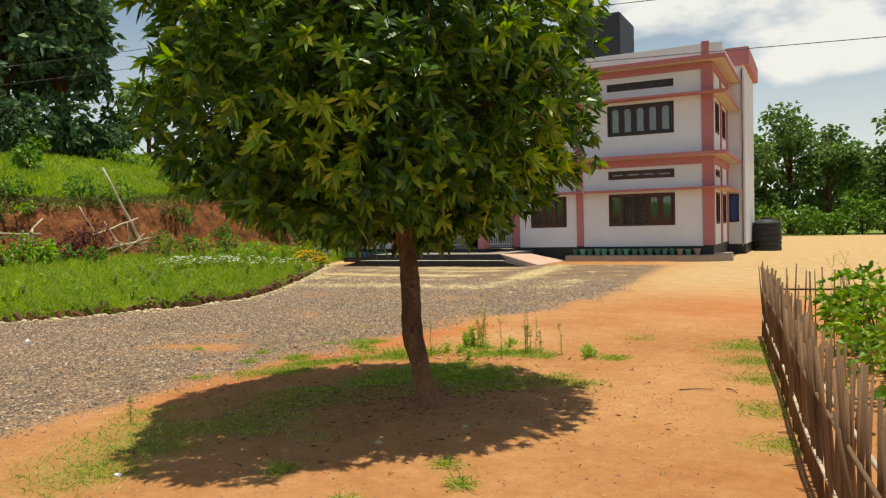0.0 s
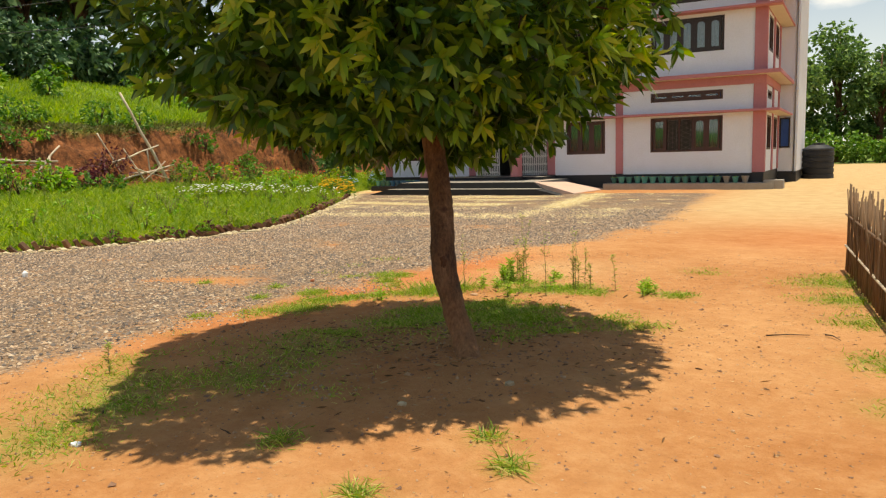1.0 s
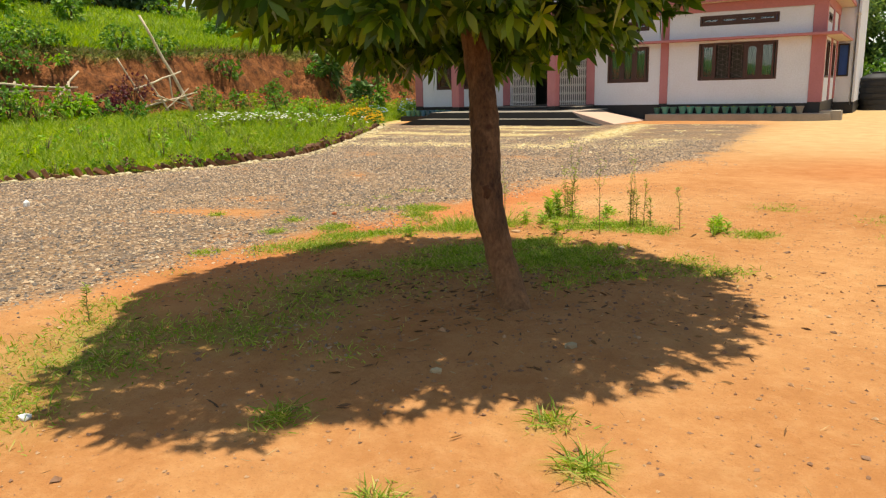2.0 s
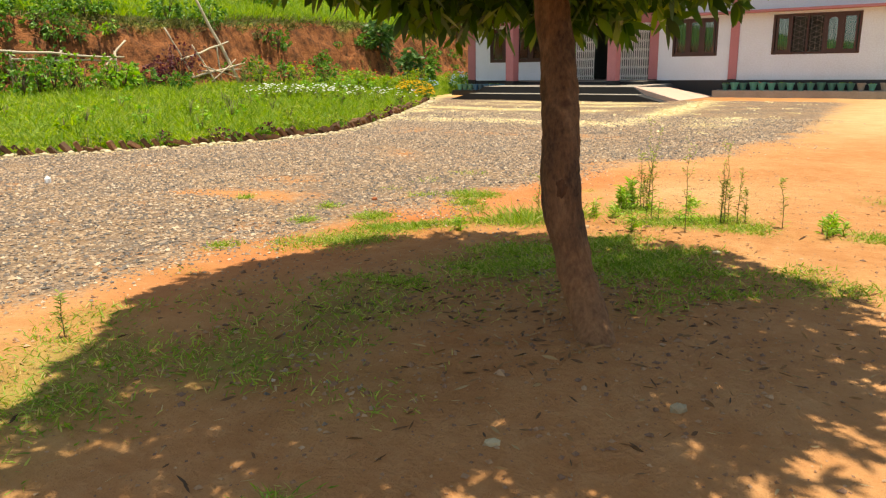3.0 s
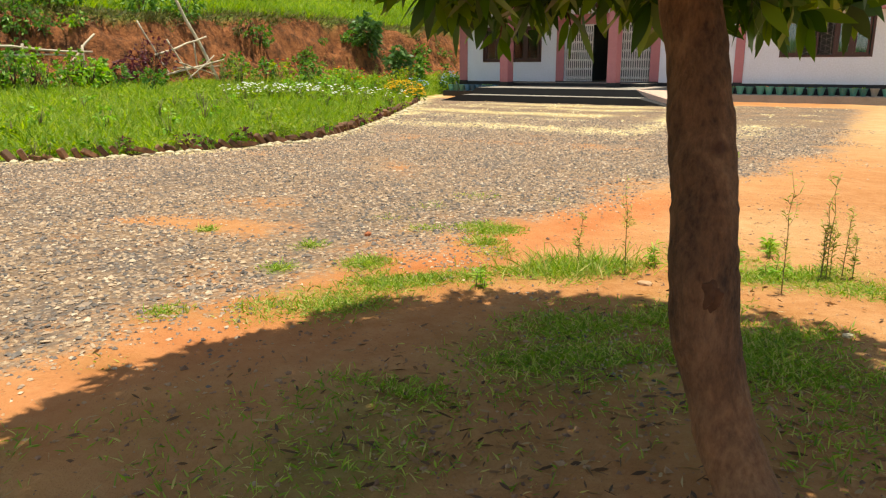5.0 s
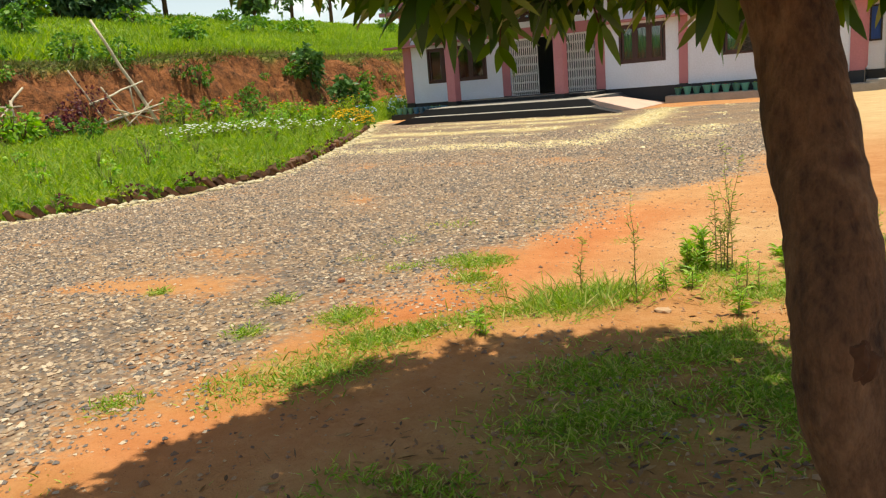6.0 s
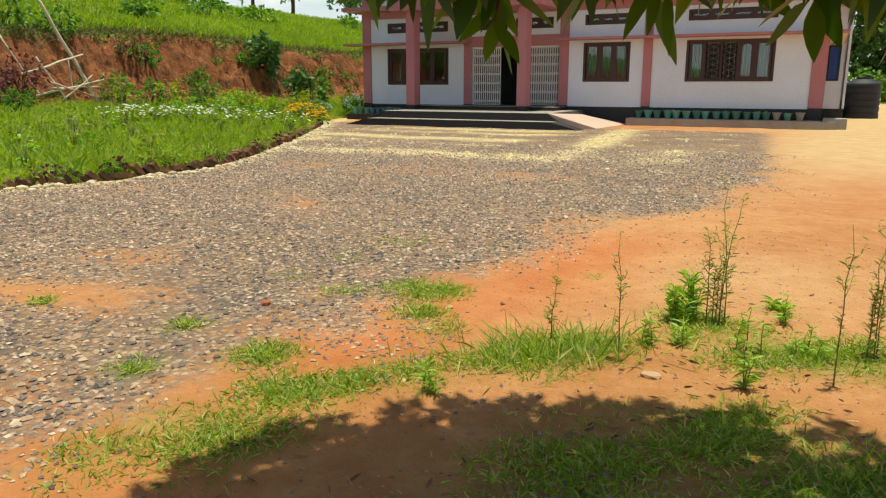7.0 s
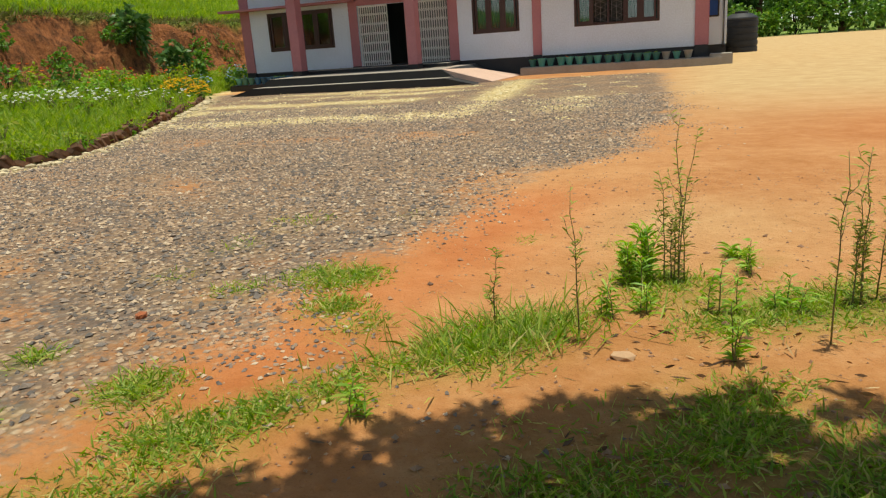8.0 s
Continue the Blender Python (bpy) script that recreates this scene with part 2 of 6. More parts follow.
mud = calc(bt, "MULTIPLY", calc(bt, "SUBTRACT", mud, up_.outputs["Z"]), 2.2, True)
bc = blend(bt, calc(bt, "MULTIPLY", mud, 0.75), bc, ramp(bt, n2.outputs["Fac"], [(0.3, (0.22, 0.10, 0.042)), (0.7, (0.42, 0.215, 0.095))]))
bt.links.new(bc, bb.inputs["Base Color"])
bb.inputs["Roughness"].default_value = 0.9
bump(bt, bb, calc(bt, "ADD", n2.outputs["Fac"], calc(bt, "MULTIPLY", n1.outputs["Fac"], 1.5)), 0.7, 0.02)
M["bark"] = bk
M["knot"] = worn("dark_knot", (0.10, 0.045, 0.02), (0.035, 0.015, 0.008), 30.0, 70, 0.95, 0.7, 0.5)


# ---- ground: heights and zones ----
EDGE_Y = [-40, -24, -21.5, -20.3, -18.7, -17.2, -15.6, -13.5, -10.8, -5.8, -3.5, 0, 90]
EDGE_X = [-15, -12, -9.7, -8.9, -8.1, -7.65, -7.6, -8.5, -9.9, -12.8, -14.3, -15.6, -15.6]
BANK_Y = [-60, -16, -7, 4, 14, 90]
BANK_X = [-17.5, -18.4, -19.0, -19.4, -19.4, -18]
GRAV_Y = [-60, -24.5, -22.2, -20.6, -19.2, -18.4, -16.6, -13.5, -8.9, -3.2, 90]
GRAV_X = [-1.4, -1.4, -1.5, -1.45, -1.3, -1.1, -0.45, -0.1, -0.29, -0.67, -0.67]
TREE = (0.95, -23.0)


def smooth(v):
    v = np.clip(v, 0, 1)
    return v * v * (3 - 2 * v)


def wave(x, y, k, seed):
    """Cheap even noise between -1 and 1."""
    r = np.random.RandomState(seed)
    out = 0.0
    for i in range(5):
        a, p, f = r.uniform(0, 6.28), r.uniform(0, 6.28), k * r.uniform(0.6, 1.7)
        out = out + np.sin((x * np.cos(a) + y * np.sin(a)) * f + p)
    return out / 3.0


def height(x, y):
    x, y = np.asarray(x, float), np.asarray(y, float)
    xe, xb = np.interp(y, EDGE_Y, EDGE_X), np.interp(y, BANK_Y, BANK_X)
    xb = xb + 0.35 * wave(x * 0, y, 1.1, 3)
    u = np.clip((xe - x) / (xe - xb), 0, 1)
    z = 0.62 * u ** 1.2 + 0.05 * smooth((xe - x) / 0.3)
    v = (xb - x) / 1.55
    z = z + (2.0 + 0.15 * wave(x, y, 0.6, 4)) * smooth(v + 0.10 * wave(x * 3, y, 2.6, 5) * (v > 0.05) * (v < 1))
    z = z + (0.12 * wave(x * 2.0, y, 3.7, 8) + 0.09 * wave(x * 2.0, y * 1.0, 8.0, 18) + 0.02 * wave(x, y, 15.0, 19)) * np.clip(1 - np.abs(v - 0.5) * 2, 0, 1)
    far = np.maximum(0, xb - 1.0 - x)
    z = z + np.where(far < 24, 0.20 * far, 4.8 + 0.05 * (far - 24)) * (1 - 0.0 * y)
    z = z + 0.07 * np.exp(-((x - TREE[0]) ** 2 + (y - TREE[1]) ** 2) / 1.3)
    z = z + 0.008 * wave(x, y, 2.1, 6) + 0.006 * wave(x, y, 6.3, 7) * (x > xe)
    z = z - 0.02 * smooth((x - 20) / 20)
    return z


def gravel_at(x, y):
    x, y = np.asarray(x, float), np.asarray(y, float)
    g = np.interp(y, GRAV_Y, GRAV_X) - x
    soft = np.where(y < -17, 0.6, 0.55)
    g = np.clip(g / soft, -1, 1)
    # a wheel track of bare earth
    yc = -21.25 + 0.30 * (x + 3.8) + 0.1 * wave(x, y, 1.3, 31)
    bare = np.exp(-((y - yc) / (0.26 + 0.08 * wave(x, y, 1.9, 32))) ** 2) * smooth((-2.5 - x) / 0.7) * smooth((x + 4.9) / 0.9)
    g = np.minimum(g, 0.75) - 0.85 * bare + 0.40 * wave(x, y, 2.3, 33) * (y < -14) - 0.45 * np.clip(wave(x, y, 0.9, 34), 0, 1) * (y < -13)
    return np.where(y > -3.0, -1.0, g)


def chips_at(x, y):
    x, y = np.asarray(x, float), np.asarray(y, float)
    front = np.exp(-((y + 12.0 - 0.05 * (x + 6)) / 0.55) ** 2) * smooth((x + 9.9) / 0.5) * smooth((-2.9 - x) / 0.5) * (0.75 + 0.3 * wave(x, y, 2.2, 41))
    xs = np.interp(y, [-12.2, -8.4, -2.9], [-3.4, -3.75, -4.25])
    side = np.exp(-((x - xs) / 0.36) ** 2) * smooth((y + 12.5) / 0.5) * smooth((-2.8 - y) / 0.5) * (0.75 + 0.3 * wave(x, y, 2.2, 42))
    rows = (0.5 + 0.5 * np.sin((y + 0.25 * wave(x, y, 0.7, 9)) * 3.6)) * np.clip(0.6 + 0.6 * wave(x, y, 1.3, 43), 0, 1) * smooth((x + 11.5) / 1.0) * smooth((-4.9 - x) / 0.8) * smooth((y + 10.7) / 0.5) * smooth((-4.2 - y) / 0.3)
    patch = 0.7 * np.exp(-((x + 1.9) / 0.55) ** 2 - ((y + 10.8) / 1.3) ** 2) * (0.7 + 0.5 * wave(x, y, 3.0, 44))
    edge = 0.75 * np.exp(-((x - np.interp(y, EDGE_Y, EDGE_X) - 0.22) / 0.18) ** 2) * smooth((y + 24) / 2)
    return np.clip(np.maximum.reduce([front, side, 0.85 * rows, patch, edge]), 0, 1)


def green_at(x, y):
    x, y = np.asarray(x, float), np.asarray(y, float)
    xe = np.interp(y, EDGE_Y, EDGE_X)
    g = smooth((xe - x) / 0.15)
    return g


def tuft_at(x, y):
    """How likely a blade of grass is on the bare yard."""
    x, y = np.asarray(x, float), np.asarray(y, float)
    line = np.interp(x, [-1.8, -1.35, -1.12, -0.9, -0.6, -0.3, 0.05, 0.6, 1.2, 1.9], [-22.5, -21.8, -21.3, -21.02, -20.68, -20.44, -20.27, -20.22, -20.12, -20.15])
    belt = np.exp(-((y - line) / np.interp(x, [-1.5, -0.8, 0.4, 1.4], [0.50, 0.34, 0.30, 0.20])) ** 2) * smooth((x + 1.9) / 0.4) * smooth((2.1 - x) / 0.5)
    spots = 0.0
    for cx, cy, s, a in ((-0.20, -23.82, 0.34, 1.0), (-0.05, -23.55, 0.28, 0.7), (-0.24, -23.19, 0.36, 0.9), (-0.36, -22.8, 0.32, 0.8), (-0.02, -22.0, 0.46, 1.0), (0.62, -21.5, 0.45, 1.0), (1.1, -21.7, 0.4, 0.65),
                         (0.26, -21.2, 0.36, 0.8), (-0.1, -21.6, 0.36, 0.7), (1.55, -21.5, 0.4, 0.5), (0.35, -23.8, 0.4, 0.30), (0.2, -22.8, 0.4, 0.30), (0.7, -22.3, 0.5, 0.35),
                         (-0.8, -24.2, 0.40, 0.9), (-0.6, -24.5, 0.45, 0.9), (-1.25, -23.85, 0.22, 0.8), (-0.45, -25.0, 0.45, 0.8), (-0.9, -23.3, 0.4, 0.35), (-1.55, -20.03, 0.22, 0.95), (-1.35, -20.48, 0.15, 0.8), (-2.3, -21.17, 0.12, 0.7),
                         (-3.35, -21.2, 0.08, 0.8), (-1.67, -21.32, 0.17, 0.8), (-1.62, -18.75, 0.14, 0.3), (-1.35, -21.95, 0.30, 0.9), (-1.28, -21.55, 0.26, 0.9), (-1.0, -21.2, 0.2, 0.8), (-2.48, -20.1, 0.2, 0.3), (-2.35, -19.0, 0.25, 0.35), (-2.47, -19.54, 0.2, 0.35), (-1.93, -20.28, 0.2, 0.35), (-1.15, -20.66, 0.14, 0.7),
                         (-0.76, -19.23, 0.1, 0.5), (-0.29, -19.34, 0.06, 0.9), (-0.1, -19.85, 0.2, 0.9), (0.12, -20.0, 0.2, 0.8), (0.35, -19.55, 0.12, 0.7), (0.8, -20.05, 0.22, 0.8), (-1.5, -22.3, 0.2, 0.5), (-1.95, -22.55, 0.12, 0.6), (-1.6, -23.1, 0.15, 0.4),
                         (1.88, -24.32, 0.09, 1.0), (1.66, -24.08, 0.12, 0.6), (0.74, -24.52, 0.13, 0.6), (1.42, -24.82, 0.13, 0.7), (3.0, -18.9, 0.42, 1.0), (3.1, -19.8, 0.34, 1.0), (3.25, -20.7, 0.26, 0.9), (3.35, -21.9, 0.22, 0.9), (3.45, -22.8, 0.22, 0.8), (1.68, -18.54, 0.28, 0.45), (-2.06, -21.67, 0.14, 0.6)):
        spots = np.maximum(spots, a * np.exp(-((x - cx) ** 2 + (y - cy) ** 2) / s ** 2))
    return np.clip(np.maximum(belt * np.clip(0.62 + 0.75 * wave(x, y, 5.0, 12), 0.05, 1.1), spots), 0, 1)


def grid_axis(stops):
    """Coordinates from (start, step) pairs; the last pair holds the end."""
    out = []
    for (a, s), (b, _) in zip(stops, stops[1:]):
        out.append(np.arange(a, b - 1e-6, s))
    return np.concatenate(out + [np.array([stops[-1][0]])])


def raw_mesh(name, verts, faces, material, smooth_faces=True):
    me = bpy.data.meshes.new(name)
    me.from_pydata(np.asarray(verts, float).tolist(), [], faces)
    if smooth_faces:
        me.polygons.foreach_set("use_smooth", [True] * len(me.polygons))
    if material:
        me.materials.append(material)
    me.update()
    return me


gx_ = grid_axis([(-900, 200), (-100, 12), (-52, 2.0), (-30, 0.7), (-22.5, 0.11), (-17, 0.4), (-9.5, 0.12), (4.0, 0.5), (16, 4), (60, 40), (900, 1)])
gy_ = grid_axis([(-900, 200), (-100, 15), (-40, 1.0), (-26.5, 0.12), (-16, 0.17), (-3, 0.4), (16, 2.5), (60, 40), (900, 1)])
GX, GY = np.meshgrid(gx_, gy_)
GZ = height(GX, GY)
nx, ny = len(gx_), len(gy_)
idx = np.arange(nx * ny).reshape(ny, nx)
quads = np.stack([idx[:-1, :-1], idx[:-1, 1:], idx[1:, 1:], idx[1:, :-1]], -1).reshape(-1, 4).tolist()

em, et, eb = shader("yard_earth")


def attr(name):
    a = et.nodes.new("ShaderNodeAttribute")
    a.attribute_name = name
    return a.outputs["Fac"]


big = noise_node(et, 0.35, 4.0, 0.6)
mid = noise_node(et, 2.3, 6.0, 0.65)
fine = noise_node(et, 26.0, 5.0, 0.7)
vor = et.nodes.new("ShaderNodeTexVoronoi")
vor.inputs["Scale"].default_value = 30.0
et.links.new(et.nodes.new("ShaderNodeTexCoord").outputs["Object"], vor.inputs["Vector"])
earth = ramp(et, mid.outputs["Fac"], [(0.30, (0.36, 0.148, 0.050)), (0.5, (0.48, 0.215, 0.080)), (0.70, (0.60, 0.32, 0.14))])
earth = blend(et, 0.3, earth, ramp(et, fine.outputs["Fac"], [(0.3, (0.34, 0.13, 0.045)), (0.8, (0.56, 0.29, 0.11))]))
dust = noise_node(et, 7.5, 8.0, 0.75)
earth = blend(et, 0.30, earth, ramp(et, dust.outputs["Fac"], [(0.32, (0.28, 0.11, 0.04)), (0.48, (0.47, 0.215, 0.08)), (0.62, (0.68, 0.41, 0.20))]))
grit = noise_node(et, 95.0, 3.0, 0.7)
earth = blend(et, ramp(et, grit.outputs["Fac"], [(0.62, (0, 0, 0)), (0.70, (0.7, 0.7, 0.7))]), earth, (0.20, 0.085, 0.038))
earth = blend(et, 0.35, earth, ramp(et, big.outputs["Fac"], [(0.38, (0.38, 0.15, 0.05)), (0.62, (0.60, 0.33, 0.15))]))
earth = blend(et, attr("pale"), earth, ramp(et, mid.outputs["Fac"], [(0.3, (0.46, 0.29, 0.13)), (0.7, (0.58, 0.41, 0.21))]))
earth = blend(et, attr("red"), earth, ramp(et, mid.outputs["Fac"], [(0.3, (0.42, 0.11, 0.03)), (0.7, (0.56, 0.21, 0.075))]))
vsep = et.nodes.new("ShaderNodeSeparateColor")
et.links.new(vor.outputs["Color"], vsep.inputs[0])
stone = ramp(et, vsep.outputs[0], [(0.0, (0.050, 0.048, 0.048)), (0.32, (0.15, 0.135, 0.122)), (0.56, (0.36, 0.255, 0.175)), (0.86, (0.54, 0.38, 0.235)), (1.0, (0.66, 0.53, 0.38))])
# earth in the gaps, its colour darkened for shade between stones
stone = blend(et, ramp(et, vor.outputs["Distance"], [(0.30, (0, 0, 0)), (0.62, (0.8, 0.8, 0.8))]), stone, (0.17, 0.098, 0.054))
stone = blend(et, 0.35, stone, ramp(et, noise_node(et, 1.1, 7.0, 0.7).outputs["Fac"], [(0.36, (0.17, 0.155, 0.145)), (0.58, (0.46, 0.29, 0.165))]))
gfac = calc(et, "ADD", attr("gravel"), calc(et, "MULTIPLY", calc(et, "SUBTRACT", mid.outputs["Fac"], 0.5), 2.6))
gfac = calc(et, "ADD", gfac, calc(et, "MULTIPLY", calc(et, "SUBTRACT", fine.outputs["Fac"], 0.5), 2.0))
col = blend(et, calc(et, "MULTIPLY_ADD", gfac, 1.6, True), earth, stone)
et.nodes[-2].inputs[2].default_value = 0.3
cf = calc(et, "MULTIPLY", attr("chips"), calc(et, "MULTIPLY_ADD", fine.outputs["Fac"], 5.0))
et.nodes[-2].inputs[2].default_value = -1.4
cf = calc(et, "MULTIPLY", calc(et, "MULTIPLY", cf, 1.3, True), 0.9)
col = blend(et, cf, col, ramp(et, vor.outputs["Color"], [(0.2, (0.62, 0.46, 0.18)), (0.8, (0.86, 0.72, 0.40))]))
turf = ramp(et, mid.outputs["Fac"], [(0.3, (0.07, 0.15, 0.02)), (0.7, (0.17, 0.28, 0.035))])
col = blend(et, attr("turf"), col, turf)
cut = ramp(et, noise_node(et, 2.6, 9.0, 0.8, stretch=(1, 1, 0.8)).outputs["Fac"], [(0.34, (0.06, 0.036, 0.02)), (0.45, (0.22, 0.088, 0.038)), (0.57, (0.42, 0.155, 0.058)), (0.74, (0.55, 0.27, 0.125))])
col = blend(et, attr("cut"), col, cut)
et.links.new(col, eb.inputs["Base Color"])
eb.inputs["Roughness"].default_value = 0.95
eb.inputs["Specular IOR Level"].default_value = 0.15
pebbly = calc(et, "MULTIPLY", calc(et, "MULTIPLY", calc(et, "SUBTRACT", 0.7, vor.outputs["Distance"]), 2.4), calc(et, "MULTIPLY", attr("gravel"), 1.5, True))
rough_cut = calc(et, "MULTIPLY", calc(et, "MULTIPLY", noise_node(et, 5.0, 8.0, 0.75).outputs["Fac"], 14.0), attr("cut"))
hh = calc(et, "ADD", calc(et, "ADD", pebbly, rough_cut), calc(et, "ADD", calc(et, "MULTIPLY", fine.outputs["Fac"], 1.3), calc(et, "MULTIPLY", mid.outputs["Fac"], 1.5)))
bump(et, eb, hh, 0.7, 0.03)

gme = raw_mesh("ground", np.stack([GX, GY, GZ], -1).reshape(-1, 3), quads, em)
XE, XB = np.interp(GY, EDGE_Y, EDGE_X), np.interp(GY, BANK_Y, BANK_X) + 0.35 * wave(GX * 0, GY, 1.1, 3)
vb = (XB - GX) / 1.55
cutm = smooth((vb + 0.25) / 0.25) * smooth((1.0 + 0.12 * wave(GX, GY, 1.7, 21) - vb) / 0.15)
turfm = green_at(GX, GY) * 0.92
turfm = np.maximum(turfm, 0.9 * smooth((GY - 34) / 6) * (GX > -15))
turfm = np.maximum(turfm, 0.55 * tuft_at(GX, GY) ** 1.3)
gedge = np.interp(GY, GRAV_Y, GRAV_X)
redm = 0.70 * np.exp(-((GX - gedge - 0.15 - 0.12 * wave(GX, GY, 2.0, 23)) / 0.42) ** 2) * smooth((GY + 24.5) / 1.0) * smooth((-17.3 - GY) / 1.0) * (0.75 + 0.35 * wave(GX, GY, 1.5, 24))
redm = redm + 0.45 * np.exp(-((GX - 2.6) / 1.4) ** 2 - ((GY + 15) / 1.8) ** 2)
palem = np.clip(smooth((GY + 16) / 8) * smooth((GX + 2) / 3) + 0.35 * np.exp(-((GX - 0.1) ** 2 / 0.5 + (GY + 18.8) ** 2 / 0.4)), 0, 1)
for nm, arr in (("gravel", gravel_at(GX, GY)), ("chips", chips_at(GX, GY)), ("turf", turfm), ("cut", cutm), ("red", np.clip(redm, 0, 1)), ("pale", palem)):
    a = gme.attributes.new(nm, "FLOAT", "POINT")
    a.data.foreach_set("value", np.asarray(arr, float).ravel())
ground = new("ground", gme)
tagged(ground, "orange earth yard with gravel drive, lawn and red cut bank", "ground", kind="structure")


# ---- building helpers ----
def thing(name, label, category, at=(0, 0, 0), group="", kind=""):
    e = new(name)
    e.location = at
    e.empty_display_size = 0.1
    tagged(e, label, category, group, kind)
    return e


def link_part(name, me, parent, label=""):
    ob = new(name, me)
    if parent is not None:
        ob.parent = parent
        off = parent.location.copy() if parent.parent is None else (parent.parent.location + parent.location)
        ob.matrix_parent_inverse = Matrix.Translation(-off)
    if label:
        ob["label"] = label
    return ob


def box_into(bm, x0, x1, y0, y1, z0, z1, bev=0.0):
    r = bmesh.ops.create_cube(bm, size=1.0, matrix=Matrix.Translation(((x0 + x1) / 2, (y0 + y1) / 2, (z0 + z1) / 2)) @ Matrix.Diagonal((abs(x1 - x0), abs(y1 - y0), abs(z1 - z0), 1)))
    if bev:
        es = list({e for v in r["verts"] for e in v.link_edges})
        bmesh.ops.bevel(bm, geom=es, offset=bev, segments=2, affect="EDGES")


def part(name, bm, material, parent, label=""):
    me = bpy.data.meshes.new(name)
    bm.to_mesh(me)
    bm.free()
    me.materials.append(material)
    return link_part(name, me, parent, label)


def block(name, dims, material, parent, label="", bev=0.008):
    bm = bmesh.new()
    box_into(bm, *dims, bev)
    return part(name, bm, material, parent, label)


def tube(points, radii, sides=8, cap=True):
    """Verts and faces of a bent tapering rod."""
    pts = [Vector(p) for p in points]
    verts, faces = [], []
    for i, p in enumerate(pts):
        d = (pts[min(i + 1, len(pts) - 1)] - pts[max(i - 1, 0)]).normalized()
        a = d.orthogonal().normalized() if i == 0 else (a - d * a.dot(d)).normalized()
        b = d.cross(a)
        for k in range(sides):
            t = 2 * math.pi * k / sides
            verts.append(p + (a * math.cos(t) + b * math.sin(t)) * radii[i])
    for i in range(len(pts) - 1):
        for k in range(sides):
            k2 = (k + 1) % sides
            faces.append((i * sides + k, i * sides + k2, (i + 1) * sides + k2, (i + 1) * sides + k))
    if cap:
        faces.append(tuple(range(sides - 1, -1, -1)))
        faces.append(tuple((len(pts) - 1) * sides + k for k in range(sides)))
    return [tuple(v) for v in verts], faces


def rods(name, runs, material, parent, sides=8, label=""):
    V, F = [], []
    for points, radii in runs:
        v, f = tube(points, radii, sides)
        o = len(V)
        V += v
        F += [tuple(i + o for i in q) for q in f]
    return link_part(name, raw_mesh(name, V, F, material), parent, label)


def foliage(name, bases, dirs, lengths, widths, material, parent=None, rs=None, droop=0.35, segs=3, label="", axis=None):
    """Many leaves or blades in one mesh: each a bent, folded, pointed strip."""
    rs = rs or np.random.RandomState(1)
    B, D = np.asarray(bases, float), np.asarray(dirs, float)
    n = len(B)
    D = D / np.linalg.norm(D, axis=1, keepdims=True)
    L, Wd = np.asarray(lengths, float)[:, None], np.asarray(widths, float)[:, None]
    R = rs.normal(size=(n, 3))
    if axis is not None:
        R = np.asarray(axis, float) + 0.30 * R
    S = np.cross(D, R)
    S /= np.linalg.norm(S, axis=1, keepdims=True) + 1e-9
    N = np.cross(S, D)
    prof = {2: [(0, 0.5), (0.5, 1.0), (1, 0)], 3: [(0, 0.12), (0.3, 0.9), (0.62, 0.95), (1, 0)], 6: [(0, 0.10), (0.14, 0.5), (0.32, 0.92), (0.52, 1.0), (0.72, 0.74), (0.88, 0.36), (1, 0)]}[segs]
    V = []
    for s, w in prof:
        c = B + D * L * s
        c = c + np.array([0, 0, -1.0]) * L * droop * s * s
        if w == 0:
            V.append(c[:, None, :])
        else:
            V.append(np.stack([c - S * Wd * 0.5 * w, c + S * Wd * 0.5 * w], 1))
    V = np.concatenate(V, 1)
    m = V.shape[1]
    F = []
    base = (np.arange(n) * m)[:, None]
    quadsl = [np.array([[2 * i, 2 * i + 1, 2 * i + 3, 2 * i + 2]]) + base for i in range(segs - 1)]
    tri = np.array([[2 * (segs - 1), 2 * (segs - 1) + 1, 2 * segs]]) + base
    F = np.concatenate(quadsl).tolist() + tri.tolist()
    me = raw_mesh(name, V.reshape(-1, 3), F, material)
    return link_part(name, me, parent, label)


def clumps(centres, rs, per=8, out=None, tilt=0.8):
    """Whorls: bases and directions of leaves round each centre."""
    C = np.repeat(np.asarray(centres, float), per, 0)
    O = np.repeat(np.asarray(out, float), per, 0)
    D = O + tilt * rs.normal(size=C.shape)
    return C, D


def whorls(centres, rs, per, out, loose=0.45, spread=(0.45, 1.35)):
    """Star-shaped leaf whorls: bases, directions and axes."""
    A = np.asarray(out, float)
    A = A / np.linalg.norm(A, axis=1, keepdims=True) + loose * rs.normal(size=A.shape)
    A = A / np.linalg.norm(A, axis=1, keepdims=True)
    U = np.cross(A, rs.normal(size=A.shape))
    U /= np.linalg.norm(U, axis=1, keepdims=True) + 1e-9
    W = np.cross(A, U)
    A, U, W, C = (np.repeat(q, per, 0) for q in (A, U, W, np.asarray(centres, float)))
    turn = (np.tile(np.arange(per), len(centres)) * 2.4 + np.repeat(rs.uniform(0, 6.28, len(centres)), per))[:, None]
    tilt = rs.uniform(spread[0], spread[1], len(A))[:, None]
    D = A * np.cos(tilt) + (U * np.cos(turn) + W * np.sin(turn)) * np.sin(tilt)
    return C - A * rs.uniform(0.0, 0.06, (len(A), 1)), D, A


def down(x, y):
    return float(height(x, y))


# ---- the house ----
FL = 0.53
house = thing("house", "two-storey white house with pink bands, pilasters and slabs", "house", (-7.2, 5.0, 0))
